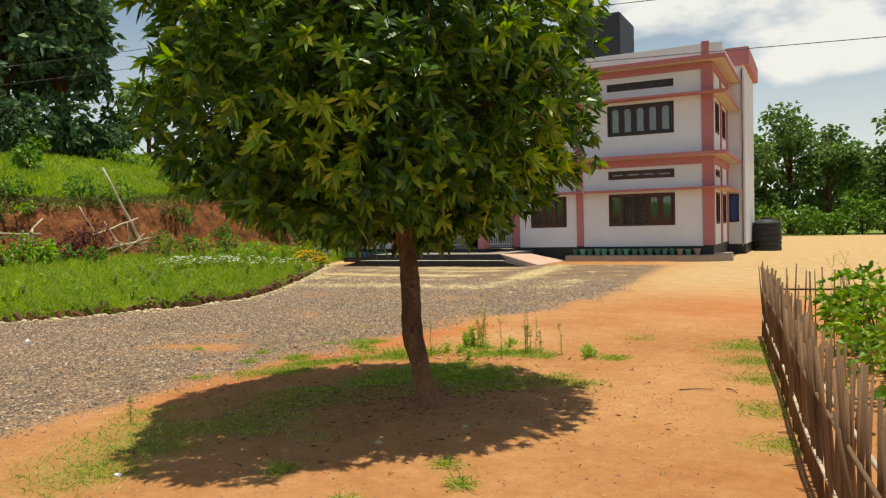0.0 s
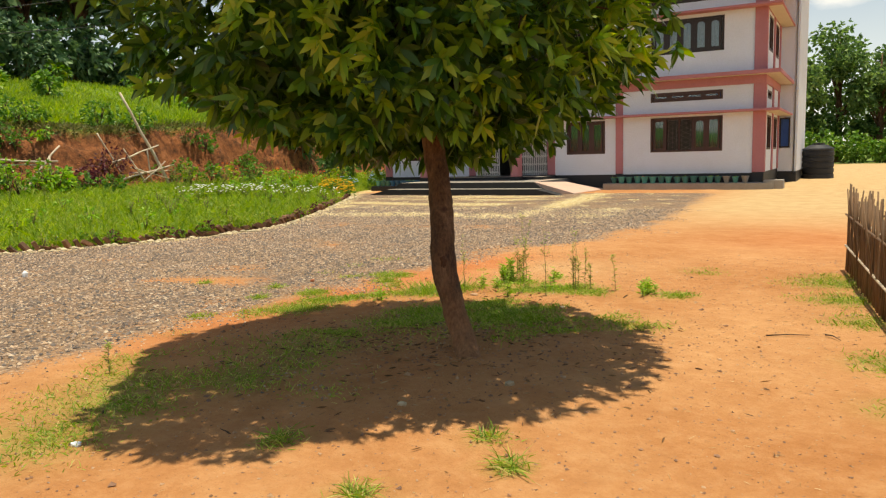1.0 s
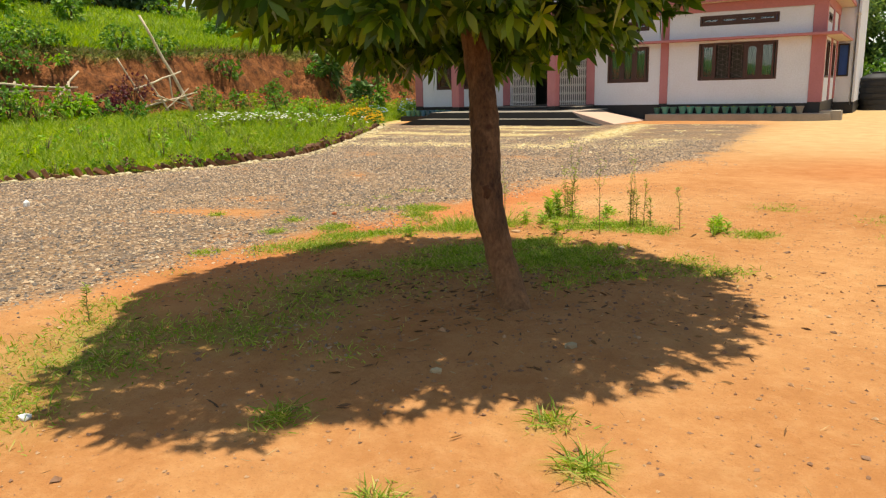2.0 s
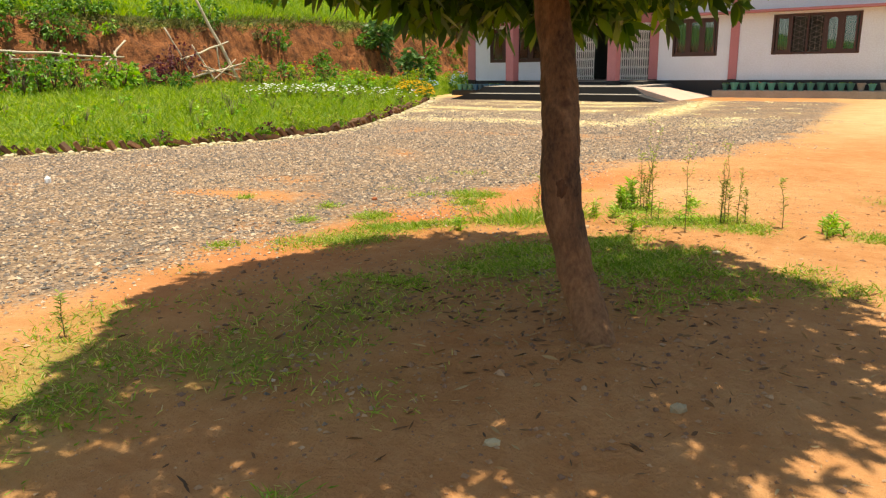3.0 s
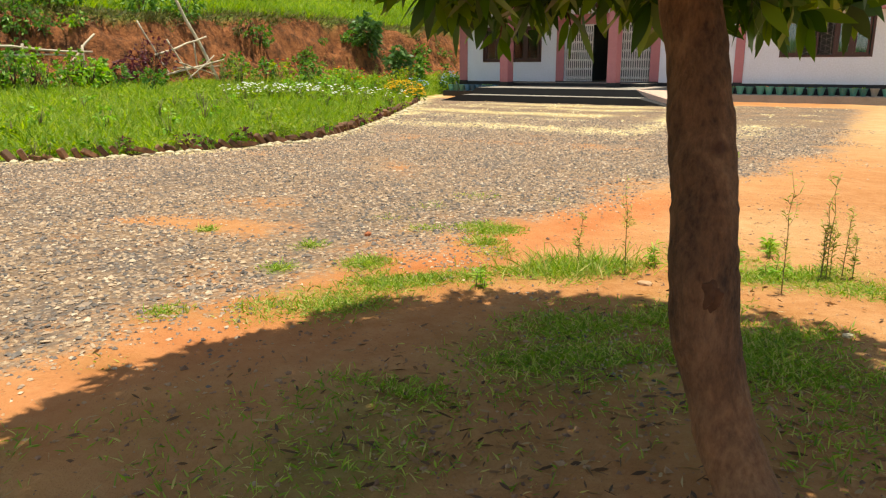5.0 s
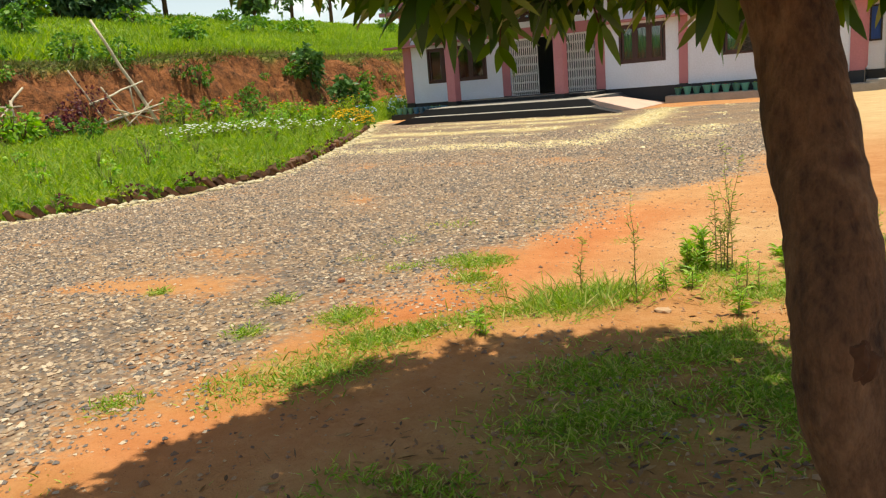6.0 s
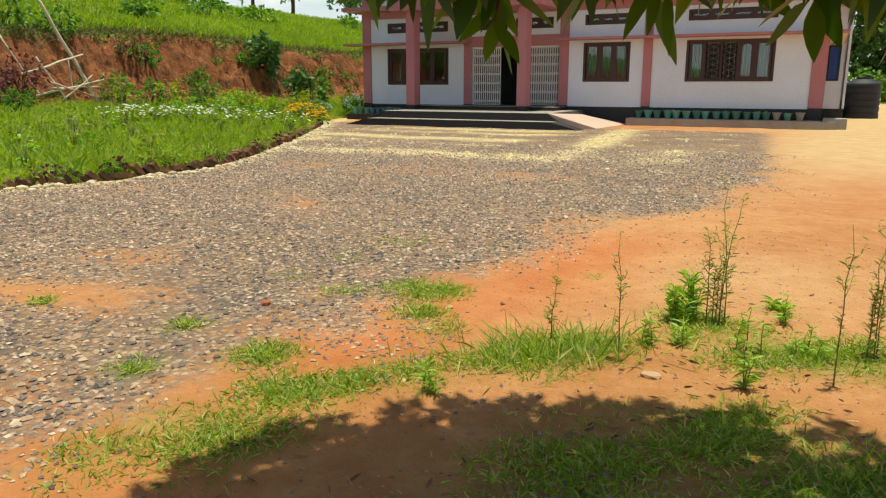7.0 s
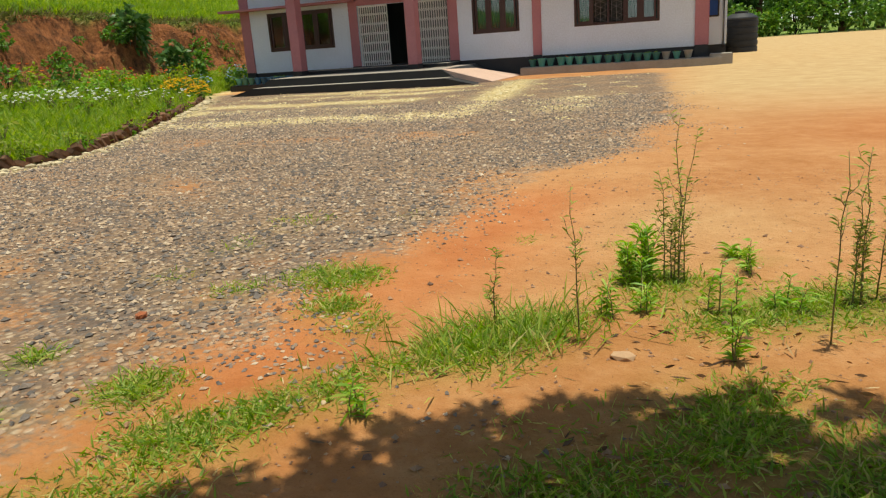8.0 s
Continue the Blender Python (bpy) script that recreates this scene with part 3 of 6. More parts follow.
X0, X1, YB = -14.89, 0.37, 10.0
UP = 3.36


def weld(bm):
    """Makes one skin of boxes that stand side by side."""
    bmesh.ops.remove_doubles(bm, verts=bm.verts, dist=0.0005)
    at = {}
    for f in bm.faces:
        at.setdefault(tuple(round(q, 3) for q in f.calc_center_median()), []).append(f)
    bmesh.ops.delete(bm, geom=[f for fs in at.values() if len(fs) > 1 for f in fs], context="FACES")


def wall_with_holes(name, x0, x1, z0, z1, y0, y1, holes, material, parent):
    xs = sorted({x0, x1, *[h[0] for h in holes], *[h[1] for h in holes]})
    zs = sorted({z0, z1, *[h[2] for h in holes], *[h[3] for h in holes]})
    bm = bmesh.new()
    for a, b in zip(xs, xs[1:]):
        for c, d in zip(zs, zs[1:]):
            if not any(h[0] <= (a + b) / 2 <= h[1] and h[2] <= (c + d) / 2 <= h[3] for h in holes):
                box_into(bm, a, b, y0, y1, c, d)
    weld(bm)
    return part(name, bm, material, parent)


VENTS = [(-13.85, -11.42, 3.02, 3.36), (-10.3, -9.2, 3.02, 3.36), (-8.9, -7.6, 3.02, 3.36), (-6.55, -5.1, 3.06, 3.38), (-3.40, -0.95, 3.08, 3.40)]
WINS = [(-13.87, -11.40, 1.22, 2.48), (-6.57, -5.08, 1.31, 2.52), (-3.40, -0.94, 1.31, 2.52)]
GATE = (-10.49, -7.36, FL, 2.46)
UWINS = [(-13.87, -11.40, 4.72, 5.88), (-10.2, -7.7, 4.72, 5.88), (-6.57, -5.08, 4.72, 5.88), (-3.40, -0.94, 4.72, 5.88)]
UVENTS = [(a, b, 6.42, 6.70) for a, b, _, _ in UWINS]
wall_with_holes("wall", X0, X1, 0.55, 7.0, 0.0, 0.22, VENTS + WINS + [GATE] + UWINS + UVENTS, M["white"], house)
block("plinth", (X0 + 0.02, X1 - 0.02, 0.012, 0.22, -0.05, 0.55), M["black"], house, "black painted plinth", 0)
# side and back walls
wall_with_holes("wall", X0 + 0.02, X1 - 0.02, -0.05, 7.0, YB - 0.22, YB, [], M["white"], house)
block("wall", (X0, X0 + 0.22, 0.22, YB - 0.22, -0.05, 7.0), M["white"], house, bev=0)


def side_wall():
    bm = bmesh.new()
    holes = [(1.0, 2.2, 1.31, 2.5), (3.2, 4.4, 1.31, 2.5), (1.0, 2.2, 3.08, 3.36), (1.0, 2.2, 4.72, 5.88), (3.2, 4.4, 4.72, 5.88)]
    ys = sorted({0.22, YB - 0.22, *[h[0] for h in holes], *[h[1] for h in holes]})
    zs = sorted({0.55, 7.0, *[h[2] for h in holes], *[h[3] for h in holes]})
    for a, b in zip(ys, ys[1:]):
        for c, d in zip(zs, zs[1:]):
            if not any(h[0] <= (a + b) / 2 <= h[1] and h[2] <= (c + d) / 2 <= h[3] for h in holes):
                box_into(bm, X1 - 0.22, X1, a, b, c, d)
    weld(bm)
    part("wall", bm, M["white"], house)
    return holes


SIDE = side_wall()
block("plinth", (X1 - 0.22, X1 - 0.012, 0.22, 5.2, -0.05, 0.55), M["black"], house, bev=0)
# rear block that stands out to the side
block("wall", (X1 + 0.0, 1.06, 5.2, YB, 0.42, 7.9), M["white"], house, bev=0.01)
block("plinth", (X1 + 0.0, 1.05, 5.19, YB, -0.05, 0.42), M["black"], house, bev=0)
block("roof_slab", (-0.1, 1.26, 4.95, YB + 0.2, 7.9, 8.6), M["pink"], house, bev=0.02)
block("drain_pipe", (0.92, 0.98, 5.11, 5.17, 0.3, 7.8), M["pipe"], house, "white drain pipe", 0.03)
block("pipe_clamp", (0.88, 1.08, 5.09, 5.2, 3.50, 3.58), M["pipe"], house, bev=0.01)
# floors inside and roof
block("floor", (X0 + 0.22, X1 - 0.22, 0.22, YB - 0.22, 0.30, FL), M["floor_in"], house, bev=0)
block("roof", (X0 + 0.02, X1 - 0.02, 0.22, YB - 0.22, 6.92, 7.05), M["cement"], house, bev=0)
block("floor", (X0 + 0.22, X1 - 0.22, 0.22, YB - 0.22, 3.55, 3.78), M["white"], house, bev=0)
# partitions in a colour darkened for the shade behind the openings
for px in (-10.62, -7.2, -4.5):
    block("partition", (px - 0.08, px + 0.08, 0.22, YB - 0.22, FL, 3.55), M["room_shade"], house, bev=0)
block("partition", (X0 + 0.22, X1 - 0.22, 4.4, 4.55, FL, 3.55), M["room_shade"], house, bev=0)

# pilasters, proud of the wall
for a, b in ((X0 - 0.02, -14.56), (-10.79, -10.49), (-7.36, -7.05), (-4.67, -4.40), (0.03, X1 + 0.03)):
    block("pilaster", (a, b, -0.045, 0.0, 0.56, 6.98), M["pink"], house, bev=0.006)
    block("pilaster_foot", (a - 0.003, b + 0.003, -0.05, 0.01, -0.03, 0.56), M["black"], house, bev=0.004)
block("pilaster", (X1, X1 + 0.045, 0.0, 0.34, 0.56, 6.98), M["pink"], house, bev=0.006)
block("pilaster", (X1, X1 + 0.045, 2.5, 2.85, 0.56, 6.98), M["pink"], house, bev=0.006)
block("pilaster", (X1, X1 + 0.045, 4.7, 5.05, 0.56, 6.98), M["pink"], house, bev=0.006)

# bands and slabs
for z0, z1 in ((3.52, 3.80), (6.92, 7.16)):
    block("beam", (X0 - 0.03, X1 + 0.05, -0.06, -0.002, z0, z1), M["pink"], house, bev=0.006)
    block("beam", (X1 + 0.002, X1 + 0.052, 0.0, 5.19, z0, z1), M["pink"], house, bev=0.006)
for z0, z1 in ((3.80, 3.93), (7.16, 7.32)):
    block("roof_slab", (X0 - 0.62, 0.90, -0.50, 0.0, z0, z1), M["pink"], house, bev=0.01)
    block("roof_slab", (X1, 0.90, 0.0, 5.19, z0, z1), M["pink"], house, bev=0.01)
    block("roof_slab", (X0 - 0.62, X0, 0.0, YB, z0, z1), M["pink"], house, bev=0.01)
for z in (2.60, 6.00):
    for a, b in ((X0 - 0.62, -10.50), (-7.35, 0.88)):
        if z > 5:
            b = 0.88 if a > -8 else -7.35
        block("sunshade", (a, b, -0.46, -0.002, z, z + 0.075), M["pink"], house, "thin pink concrete sunshade", 0.008)
    block("sunshade", (X1 + 0.002, 0.88, 0.0, 5.15, z, z + 0.075), M["pink"], house, bev=0.008)
block("lintel", (-10.49, -7.36, -0.03, 0.10, 2.47, 2.82), M["pink"], house, "pink lintel band over the entrance", 0.006)
# cream undersides of the slabs
M["cream"] = worn("cream_soffit_paint", (0.62, 0.52, 0.40), (0.5, 0.42, 0.32), 1.5, 25, 0.85, 0.5, 0.08)
for z in (3.80, 7.16):
    block("soffit", (X0 - 0.58, 0.86, -0.46, -0.065, z - 0.004, z - 0.0005), M["cream"], house, "cream painted underside", 0)
    block("soffit", (X1 + 0.056, 0.86, -0.06, 5.15, z - 0.004, z - 0.0005), M["cream"], house, bev=0)
for z in (2.60, 6.00):
    block("soffit", (X1 + 0.05, 0.84, 0.02, 5.1, z - 0.004, z - 0.0005), M["cream"], house, bev=0)
# parapet
block("parapet", (X0 - 0.5, 0.80, -0.42, -0.28, 7.325, 7.72), M["white"], house, bev=0.01)
block("parapet", (0.66, 0.80, -0.28, 5.0, 7.325, 7.60), M["white"], house, bev=0.01)
block("parapet_post", (0.10, 0.36, -0.45, -0.20, 7.325, 7.80), M["pink"], house, bev=0.01)

# stair head on the roof
block("stair_head", (-6.6, -3.85, 4.2, 7.0, 7.05, 10.6), worn("dark_sheet", (0.03, 0.035, 0.05), (0.02, 0.02, 0.03), 2, 20, 0.6), house, "dark sheet-clad stair head on the roof", 0.02)


def arched_pane(name, x0, x1, y, z0, z1, material, parent, arch=True):
    """A pane with a round top, 6 mm thick."""
    bm = bmesh.new()
    r = (x1 - x0) / 2
    pts = [(x0, z0), (x1, z0)]
    if arch:
        for k in range(9):
            t = math.pi * k / 8
            pts.append(((x0 + x1) / 2 + r * math.cos(t), z1 - r * 0.8 + r * 0.8 * math.sin(t)))
    else:
        pts += [(x1, z1), (x0, z1)]
    f = bm.faces.new([bm.verts.new((x, y, z)) for x, z in pts])
    ret = bmesh.ops.extrude_face_region(bm, geom=[f])
    bmesh.ops.translate(bm, verts=[v for v in ret["geom"] if isinstance(v, bmesh.types.BMVert)], vec=(0, 0.006, 0))
    bmesh.ops.recalc_face_normals(bm, faces=bm.faces)
    return part(name, bm, material, parent)


def window(dims, kinds, frame_mat, arch_all=False, curtain="teal"):
    x0, x1, z0, z1 = dims
    w = thing("window", "wooden-framed casement window with curtained panes and grille", "window", ((x0 + x1) / 2, 0.05, z0), kind="structure")
    bm = bmesh.new()
    t = 0.07
    box_into(bm, x0, x1, -0.012, 0.10, z0, z0 + t)
    box_into(bm, x0, x1, -0.012, 0.10, z1 - t, z1)
    box_into(bm, x0, x0 + t, -0.012, 0.10, z0 + t, z1 - t)
    box_into(bm, x1 - t, x1, -0.012, 0.10, z0 + t, z1 - t)
    part("window_frame", bm, frame_mat, w)
    n = len(kinds)
    pw = (x1 - x0 - 2 * t) / n
    for i, kind in enumerate(kinds):
        a, b = x0 + t + i * pw, x0 + t + (i + 1) * pw
        if i:
            block("mullion", (a - 0.03, a + 0.03, -0.008, 0.09, z0 + t, z1 - t), frame_mat, w, bev=0)
        if kind == "grille":
            runs = []
            zz = z0 + t
            k = 0
            step = 0.17
            while zz < z1 - t - 0.02:
                top = min(zz + step, z1 - t)
                m = (a + b) / 2
                runs.append((((a + 0.04, 0.05, zz), (b - 0.04, 0.05, top)), (0.006, 0.006)))
                runs.append((((b - 0.04, 0.05, zz), (a + 0.04, 0.05, top)), (0.006, 0.006)))
                zz += step
            for q in (0.2, 0.5, 0.8):
                xx = a + (b - a) * q
                runs.append((((xx, 0.056, z0 + t), (xx, 0.056, z1 - t)), (0.006, 0.006)))
            rods("window_grille", runs, M["lattice"], w, 5, "pale steel lattice grille")
            continue
        # a sash: stiles round a pane
        bm = bmesh.new()
        s = 0.075 if arch_all or kind == "arch" else 0.06
        e = 0.03
        box_into(bm, a + e, a + e + s, 0.0, 0.06, z0 + t, z1 - t)
        box_into(bm, b - e - s, b - e, 0.0, 0.06, z0 + t, z1 - t)
        box_into(bm, a + e + s, b - e - s, 0.0, 0.06, z0 + t, z0 + t + s)
        box_into(bm, a + e + s, b - e - s, 0.0, 0.06, z1 - t - s, z1 - t)
        if kind == "arch":
            r = (b - a - 2 * e - 2 * s) / 2
            cx, zt = (a + b) / 2, z1 - t - s
            for sg in (-1, 1):
                prev = None
                for k in range(7):
                    tt = math.pi / 2 * k / 6
                    q = (cx + sg * r * math.cos(tt), zt - 0.8 * r + 0.8 * r * math.sin(tt))
                    if prev:
                        vs = [bm.verts.new(v) for v in ((prev[0], 0.004, prev[1]), (q[0], 0.004, q[1]), (q[0], 0.004, zt), (prev[0], 0.004, zt))]
                        bm.faces.new(vs if sg > 0 else vs[::-1])
                    prev = q
        part("sash", bm, frame_mat, w)
        g = block("pane", (a + e + s, b - e - s, 0.03, 0.036, z0 + t + s, z1 - t - s), M["glass"], w, bev=0)
        g.visible_shadow = False
        if kind != "dark":
            bm = bmesh.new()
            prev = None
            nn = 14
            for k in range(nn + 1):
                xx = a + (b - a) * k / nn
                yy = 0.15 + 0.018 * math.sin(k * 2.1 + i)
                v = (bm.verts.new((xx, yy, z0 + 0.02)), bm.verts.new((xx, yy, z1 - 0.03)))
                if prev:
                    bm.faces.new((prev[0], v[0], v[1], prev[1]))
                prev = v
            c = part("curtain", bm, M[curtain], w, "hanging curtain behind the glass")
            so = c.modifiers.new("thick", "SOLIDIFY")
            so.thickness = 0.004
    return w


window(WINS[0], ("dark", "dark", "dark", "dark"), M["frame"])
window(WINS[1], ("pane", "pane", "pane"), M["frame"])
window(WINS[2], ("pane", "grille", "grille", "arch", "pane"), M["frame"])
for d in VENTS:
    window(d, ("pane",) * (4 if d[1] - d[0] > 2 else 3), M["frame"], curtain="blue")
for d in UWINS:
    window(d, ("arch",) * (5 if d[1] - d[0] > 2 else 3), M["frame_up"], True, "lace")
for d in UVENTS:
    window(d, ("pane",) * 4, M["frame_up"], curtain="lace")


def side_window(y0, y1, z0, z1):
    w = thing("window", "narrow dark-framed side window", "window", (X1, (y0 + y1) / 2, z0), kind="structure")
    bm = bmesh.new()
    t = 0.07
    for q in ((y0, y1, z0, z0 + t), (y0, y1, z1 - t, z1), (y0, y0 + t, z0 + t, z1 - t), (y1 - t, y1, z0 + t, z1 - t), ((y0 + y1) / 2 - 0.03, (y0 + y1) / 2 + 0.03, z0 + t, z1 - t)):
        box_into(bm, X1 - 0.11, X1 + 0.012, *q)
    part("window_frame", bm, M["frame"], w)
    g = block("pane", (X1 - 0.04, X1 - 0.034, y0 + t, y1 - t, z0 + t, z1 - t), M["glass"], w, bev=0)
    g.visible_shadow = False


for h in SIDE:
    side_window(*h)
rear = thing("window", "blue-curtained window in the rear block", "window", (0.6, 5.19, 1.35), kind="structure")
bm = bmesh.new()
for q in ((0.42, 0.80, 1.35, 1.41), (0.42, 0.80, 2.46, 2.52), (0.42, 0.47, 1.41, 2.46), (0.75, 0.80, 1.41, 2.46)):
    box_into(bm, q[0], q[1], 5.14, 5.199, q[2], q[3])
part("window_frame", bm, M["frame_up"], rear)
block("curtain", (0.47, 0.75, 5.175, 5.199, 1.41, 2.46), M["blue"], rear, bev=0)


def gate(x0, x1, n):
    """A folding steel gate: upright bars and crossed flats."""
    g = thing("folding_gate", "pale folding lattice steel gate at the entrance", "gate", ((x0 + x1) / 2, 0.06, FL))
    z0, z1 = FL + 0.03, 2.44
    step = (x1 - x0) / n
    for i in range(n + 1):
        x = x0 + i * step
        block("gate_bar", (x - 0.016, x + 0.016, 0.05, 0.07, z0, z1), M["grille"], g, bev=0)
    for row in np.arange(z0 + 0.06, z1 - 0.12, 0.30):
        runs = []
        for i in range(n):
            xa, xb = x0 + i * step, x0 + (i + 1) * step
            runs.append((((xa, 0.044, row), (xb, 0.044, row + 0.12)), (0.010, 0.010)))
            runs.append((((xb, 0.038, row), (xa, 0.038, row + 0.12)), (0.010, 0.010)))
        rods("gate_lattice", runs, M["grille"], g, 4)
    block("gate_rail", (x0, x1, 0.045, 0.085, z1 - 0.03, z1 + 0.015), M["grille"], g, bev=0)
    block("gate_rail", (x0, x1, 0.045, 0.085, FL + 0.003, FL + 0.03), M["grille"], g, bev=0)


gate(-10.46, -9.46, 13)
gate(-8.72, -7.38, 17)

# porch: two platforms, ramp, columns and the slab over them
porch = thing("porch", "stepped cement porch with black risers and a pinkish ramp", "porch", (-9.5, -2.5, 0))


def sloped_step(name, x0, x1, run, y0, y1, z0, z1, material, label=""):
    """A step whose two ends run out as wedges."""
    bm = bmesh.new()
    front, back = [[bm.verts.new((x, y, z)) for x, z in ((x0 - run, z0), (x1 + run, z0), (x1 + run, z0 + 0.02), (x1, z1), (x0, z1), (x0 - run, z0 + 0.02))] for y in (y0, y1)]
    bm.faces.new(front)
    bm.faces.new(back[::-1])
    for i in range(6):
        bm.faces.new((front[i], back[i], back[(i + 1) % 6], front[(i + 1) % 6]))
    bmesh.ops.recalc_face_normals(bm, faces=bm.faces)
    return part(name, bm, material, porch, label)


sloped_step("lower_step", -12.15, -6.20, 0.85, -4.15, -3.55, -0.03, 0.20, M["black"])
block("tread", (-12.15, -6.20, -4.12, -3.56, 0.20, 0.206), M["cement"], porch, "pale worn tread", 0)
sloped_step("platform", -11.95, -6.50, 0.60, -3.55, -0.05, -0.03, 0.41, M["black"])
block("platform_top", (-11.93, -6.52, -3.50, -0.06, 0.41, 0.418), M["cement"], porch, bev=0)
block("door_step", (-11.9, -7.05, -1.30, -0.052, 0.418, FL - 0.01), M["black"], porch, bev=0.008)
block("door_step_top", (-11.88, -7.07, -1.27, -0.052, FL - 0.01, FL - 0.004), M["cement"], porch, bev=0)
bm = bmesh.new()
vs = [bm.verts.new(p) for p in ((-6.53, -3.46, -0.05), (-5.15, -3.30, -0.05), (-4.98, -0.35, -0.05), (-6.9, -0.75, -0.05), (-6.53, -3.46, 0.424), (-5.15, -3.30, 0.015), (-4.98, -0.35, 0.015), (-6.9, -0.75, 0.424))]
for f in ((0, 3, 2, 1), (4, 5, 6, 7), (0, 1, 5, 4), (1, 2, 6, 5), (2, 3, 7, 6), (3, 0, 4, 7)):
    bm.faces.new([vs[i] for i in f])
part("ramp", bm, M["ramp"], porch, "sloping pinkish cement ramp")
for a, b in ((-12.0, -11.68), (-8.08, -7.77)):
    block("column", (a, b, -1.95, -1.55, 0.56, 3.55), M["pink"], porch, "square pink column", 0.012)
    block("column_foot", (a - 0.01, b + 0.01, -1.96, -1.54, 0.418, 0.56), M["black"], porch, bev=0.006)
block("porch_roof", (-12.5, -7.3, -2.15, -0.51, 3.55, 3.92), M["pink"], porch, bev=0.012)

apron = thing("cement_apron", "grey cement ledge along the foot of the house", "ledge", (-1.8, -0.4, 0), kind="structure")
block("ledge", (-4.95, 0.78, -0.72, -0.052, -0.05, 0.22), M["cement"], apron, bev=0.015)
block("ledge", (0.45, 1.05, -0.60, 0.10, -0.05, 0.30), M["cement"], apron, bev=0.015)
block("ledge", (-14.9, -12.45, -1.22, -0.052, -0.05, 0.20), M["black"], apron, bev=0.015)


# ---- flower pots ----
def lathe(profile, sides=14):
    V, F = [], []
    for r, z in profile:
        for k in range(sides):
            t = 2 * math.pi * k / sides
            V.append((r * math.cos(t), r * math.sin(t), z))
    for i in range(len(profile) - 1):
        for k in range(sides):
            k2 = (k + 1) % sides
            F.append((i * sides + k, i * sides + k2, (i + 1) * sides + k2, (i + 1) * sides + k))
    F.append(tuple(range(sides - 1, -1, -1)))
    return V, F


pot_rs = np.random.RandomState(5)
POT = {}
for nm in ("pot", "pot_blue", "pot_clay"):
    v, f = lathe([(0.075, 0), (0.12, 0.20), (0.135, 0.20), (0.138, 0.235), (0.122, 0.235), (0.112, 0.19), (0.0, 0.19)])
    POT[nm] = raw_mesh("pot_body", v, f, M[nm], False)
v, f = lathe([(0.0, 0.0), (0.111, 0.0), (0.111, 0.012), (0.0, 0.014)], 12)
SOIL = raw_mesh("pot_soil", v, f, M["soil"], False)


def flower_pot(x, y, z, body, label, plant=None, size=1.0, count=16):
    p = thing("flower_pot", label, "flower pot", (x, y, z), "flower pots by the house wall")
    o = link_part("pot_body", POT[body], None)
    o.parent, o.scale = p, (size, size, size)
    s = link_part("pot_soil", SOIL, None)
    s.parent, s.location, s.scale = p, (0, 0, 0.185 * size), (size, size, size)
    if plant:
        B = np.array([(x, y, z + 0.19 * size)]) + pot_rs.normal(size=(count, 3)) * (0.035, 0.035, 0.0)
        D = pot_rs.normal(size=(count, 3)) * (0.7, 0.7, 0.2) + (0, 0, 1)
        foliage("pot_plant", B, D, pot_rs.uniform(0.06, 0.15, count), pot_rs.uniform(0.02, 0.04, count), M[plant], p, pot_rs)


xs = np.linspace(-4.62, -0.15, 17)
for i, x in enumerate(xs):
    body = "pot_clay" if i in (14, 16) else "pot"
    plant = {4: "petal_orange", 5: "purple", 8: "bush", 13: "bush_lime", 15: "bush_lime"}.get(i, "bush" if i % 3 == 0 else None)
    what = "grey cement flower pot" if body == "pot_clay" else "faded green plastic flower pot"
    flower_pot(x + pot_rs.uniform(-0.03, 0.03), -0.36 + pot_rs.uniform(-0.03, 0.03), 0.22, body, what + (" with small plant on cement ledge" if plant else " with bare soil on cement ledge"), plant, pot_rs.uniform(0.85, 1.05))
for i, x in enumerate(np.linspace(-14.6, -12.65, 9)):
    body = "pot" if i < 3 else "pot_blue"
    flower_pot(x, -1.08, 0.20, body, ("green" if i < 3 else "blue") + " plastic flower pot beside the porch", "bush" if i in (1, 6, 7) else None, 0.95)

# ---- water tank beside the house ----
tank = thing("water_tank", "black ribbed polythene water tank on the ground", "water tank", (1.68, 8.5, 0))
prof = [(0.60, -0.03)]
for k in range(5):
    z = 0.02 + k * 0.24
    prof += [(0.62, z), (0.62, z + 0.15), (0.595, z + 0.17), (0.595, z + 0.22)]
prof += [(0.62, 1.23), (0.60, 1.28), (0.35, 1.42), (0.22, 1.44)]
v, f = lathe(prof, 32)
t_ = link_part("tank_body", raw_mesh("tank_body", [(a + 1.68, b + 8.5, c) for a, b, c in v], f, M["tank"], False), tank)
v, f = lathe([(0.23, 1.44), (0.24, 1.45), (0.24, 1.50), (0.0, 1.52)], 24)
link_part("tank_lid", raw_mesh("tank_lid", [(a + 1.68, b + 8.5, c) for a, b, c in v], f, M["tank"], False), tank, "round black tank lid")


# ---- the tree in the yard ----
rt = np.random.RandomState(11)
tree = thing("tree", "broad round-crowned tree with dark leathery leaves and bent trunk", "tree", (TREE[0], TREE[1], 0.0))
bx, by = TREE
LINE = [(0.075, -0.03, -0.06), (0.060, 0.0, 0.0), (0.007, 0.052, 0.10), (-0.052, 0.105, 0.20), (-0.121, 0.147, 0.32), (-0.163, 0.157, 0.45), (-0.196, 0.150, 0.60), (-0.210, 0.155, 0.75),
        (-0.226, 0.190, 0.90), (-0.262, 0.242, 1.05), (-0.294, 0.278, 1.20), (-0.345, 0.305, 1.45), (-0.37, 0.30, 1.95), (-0.38, 0.26, 2.5), (-0.40, 0.24, 3.1)]
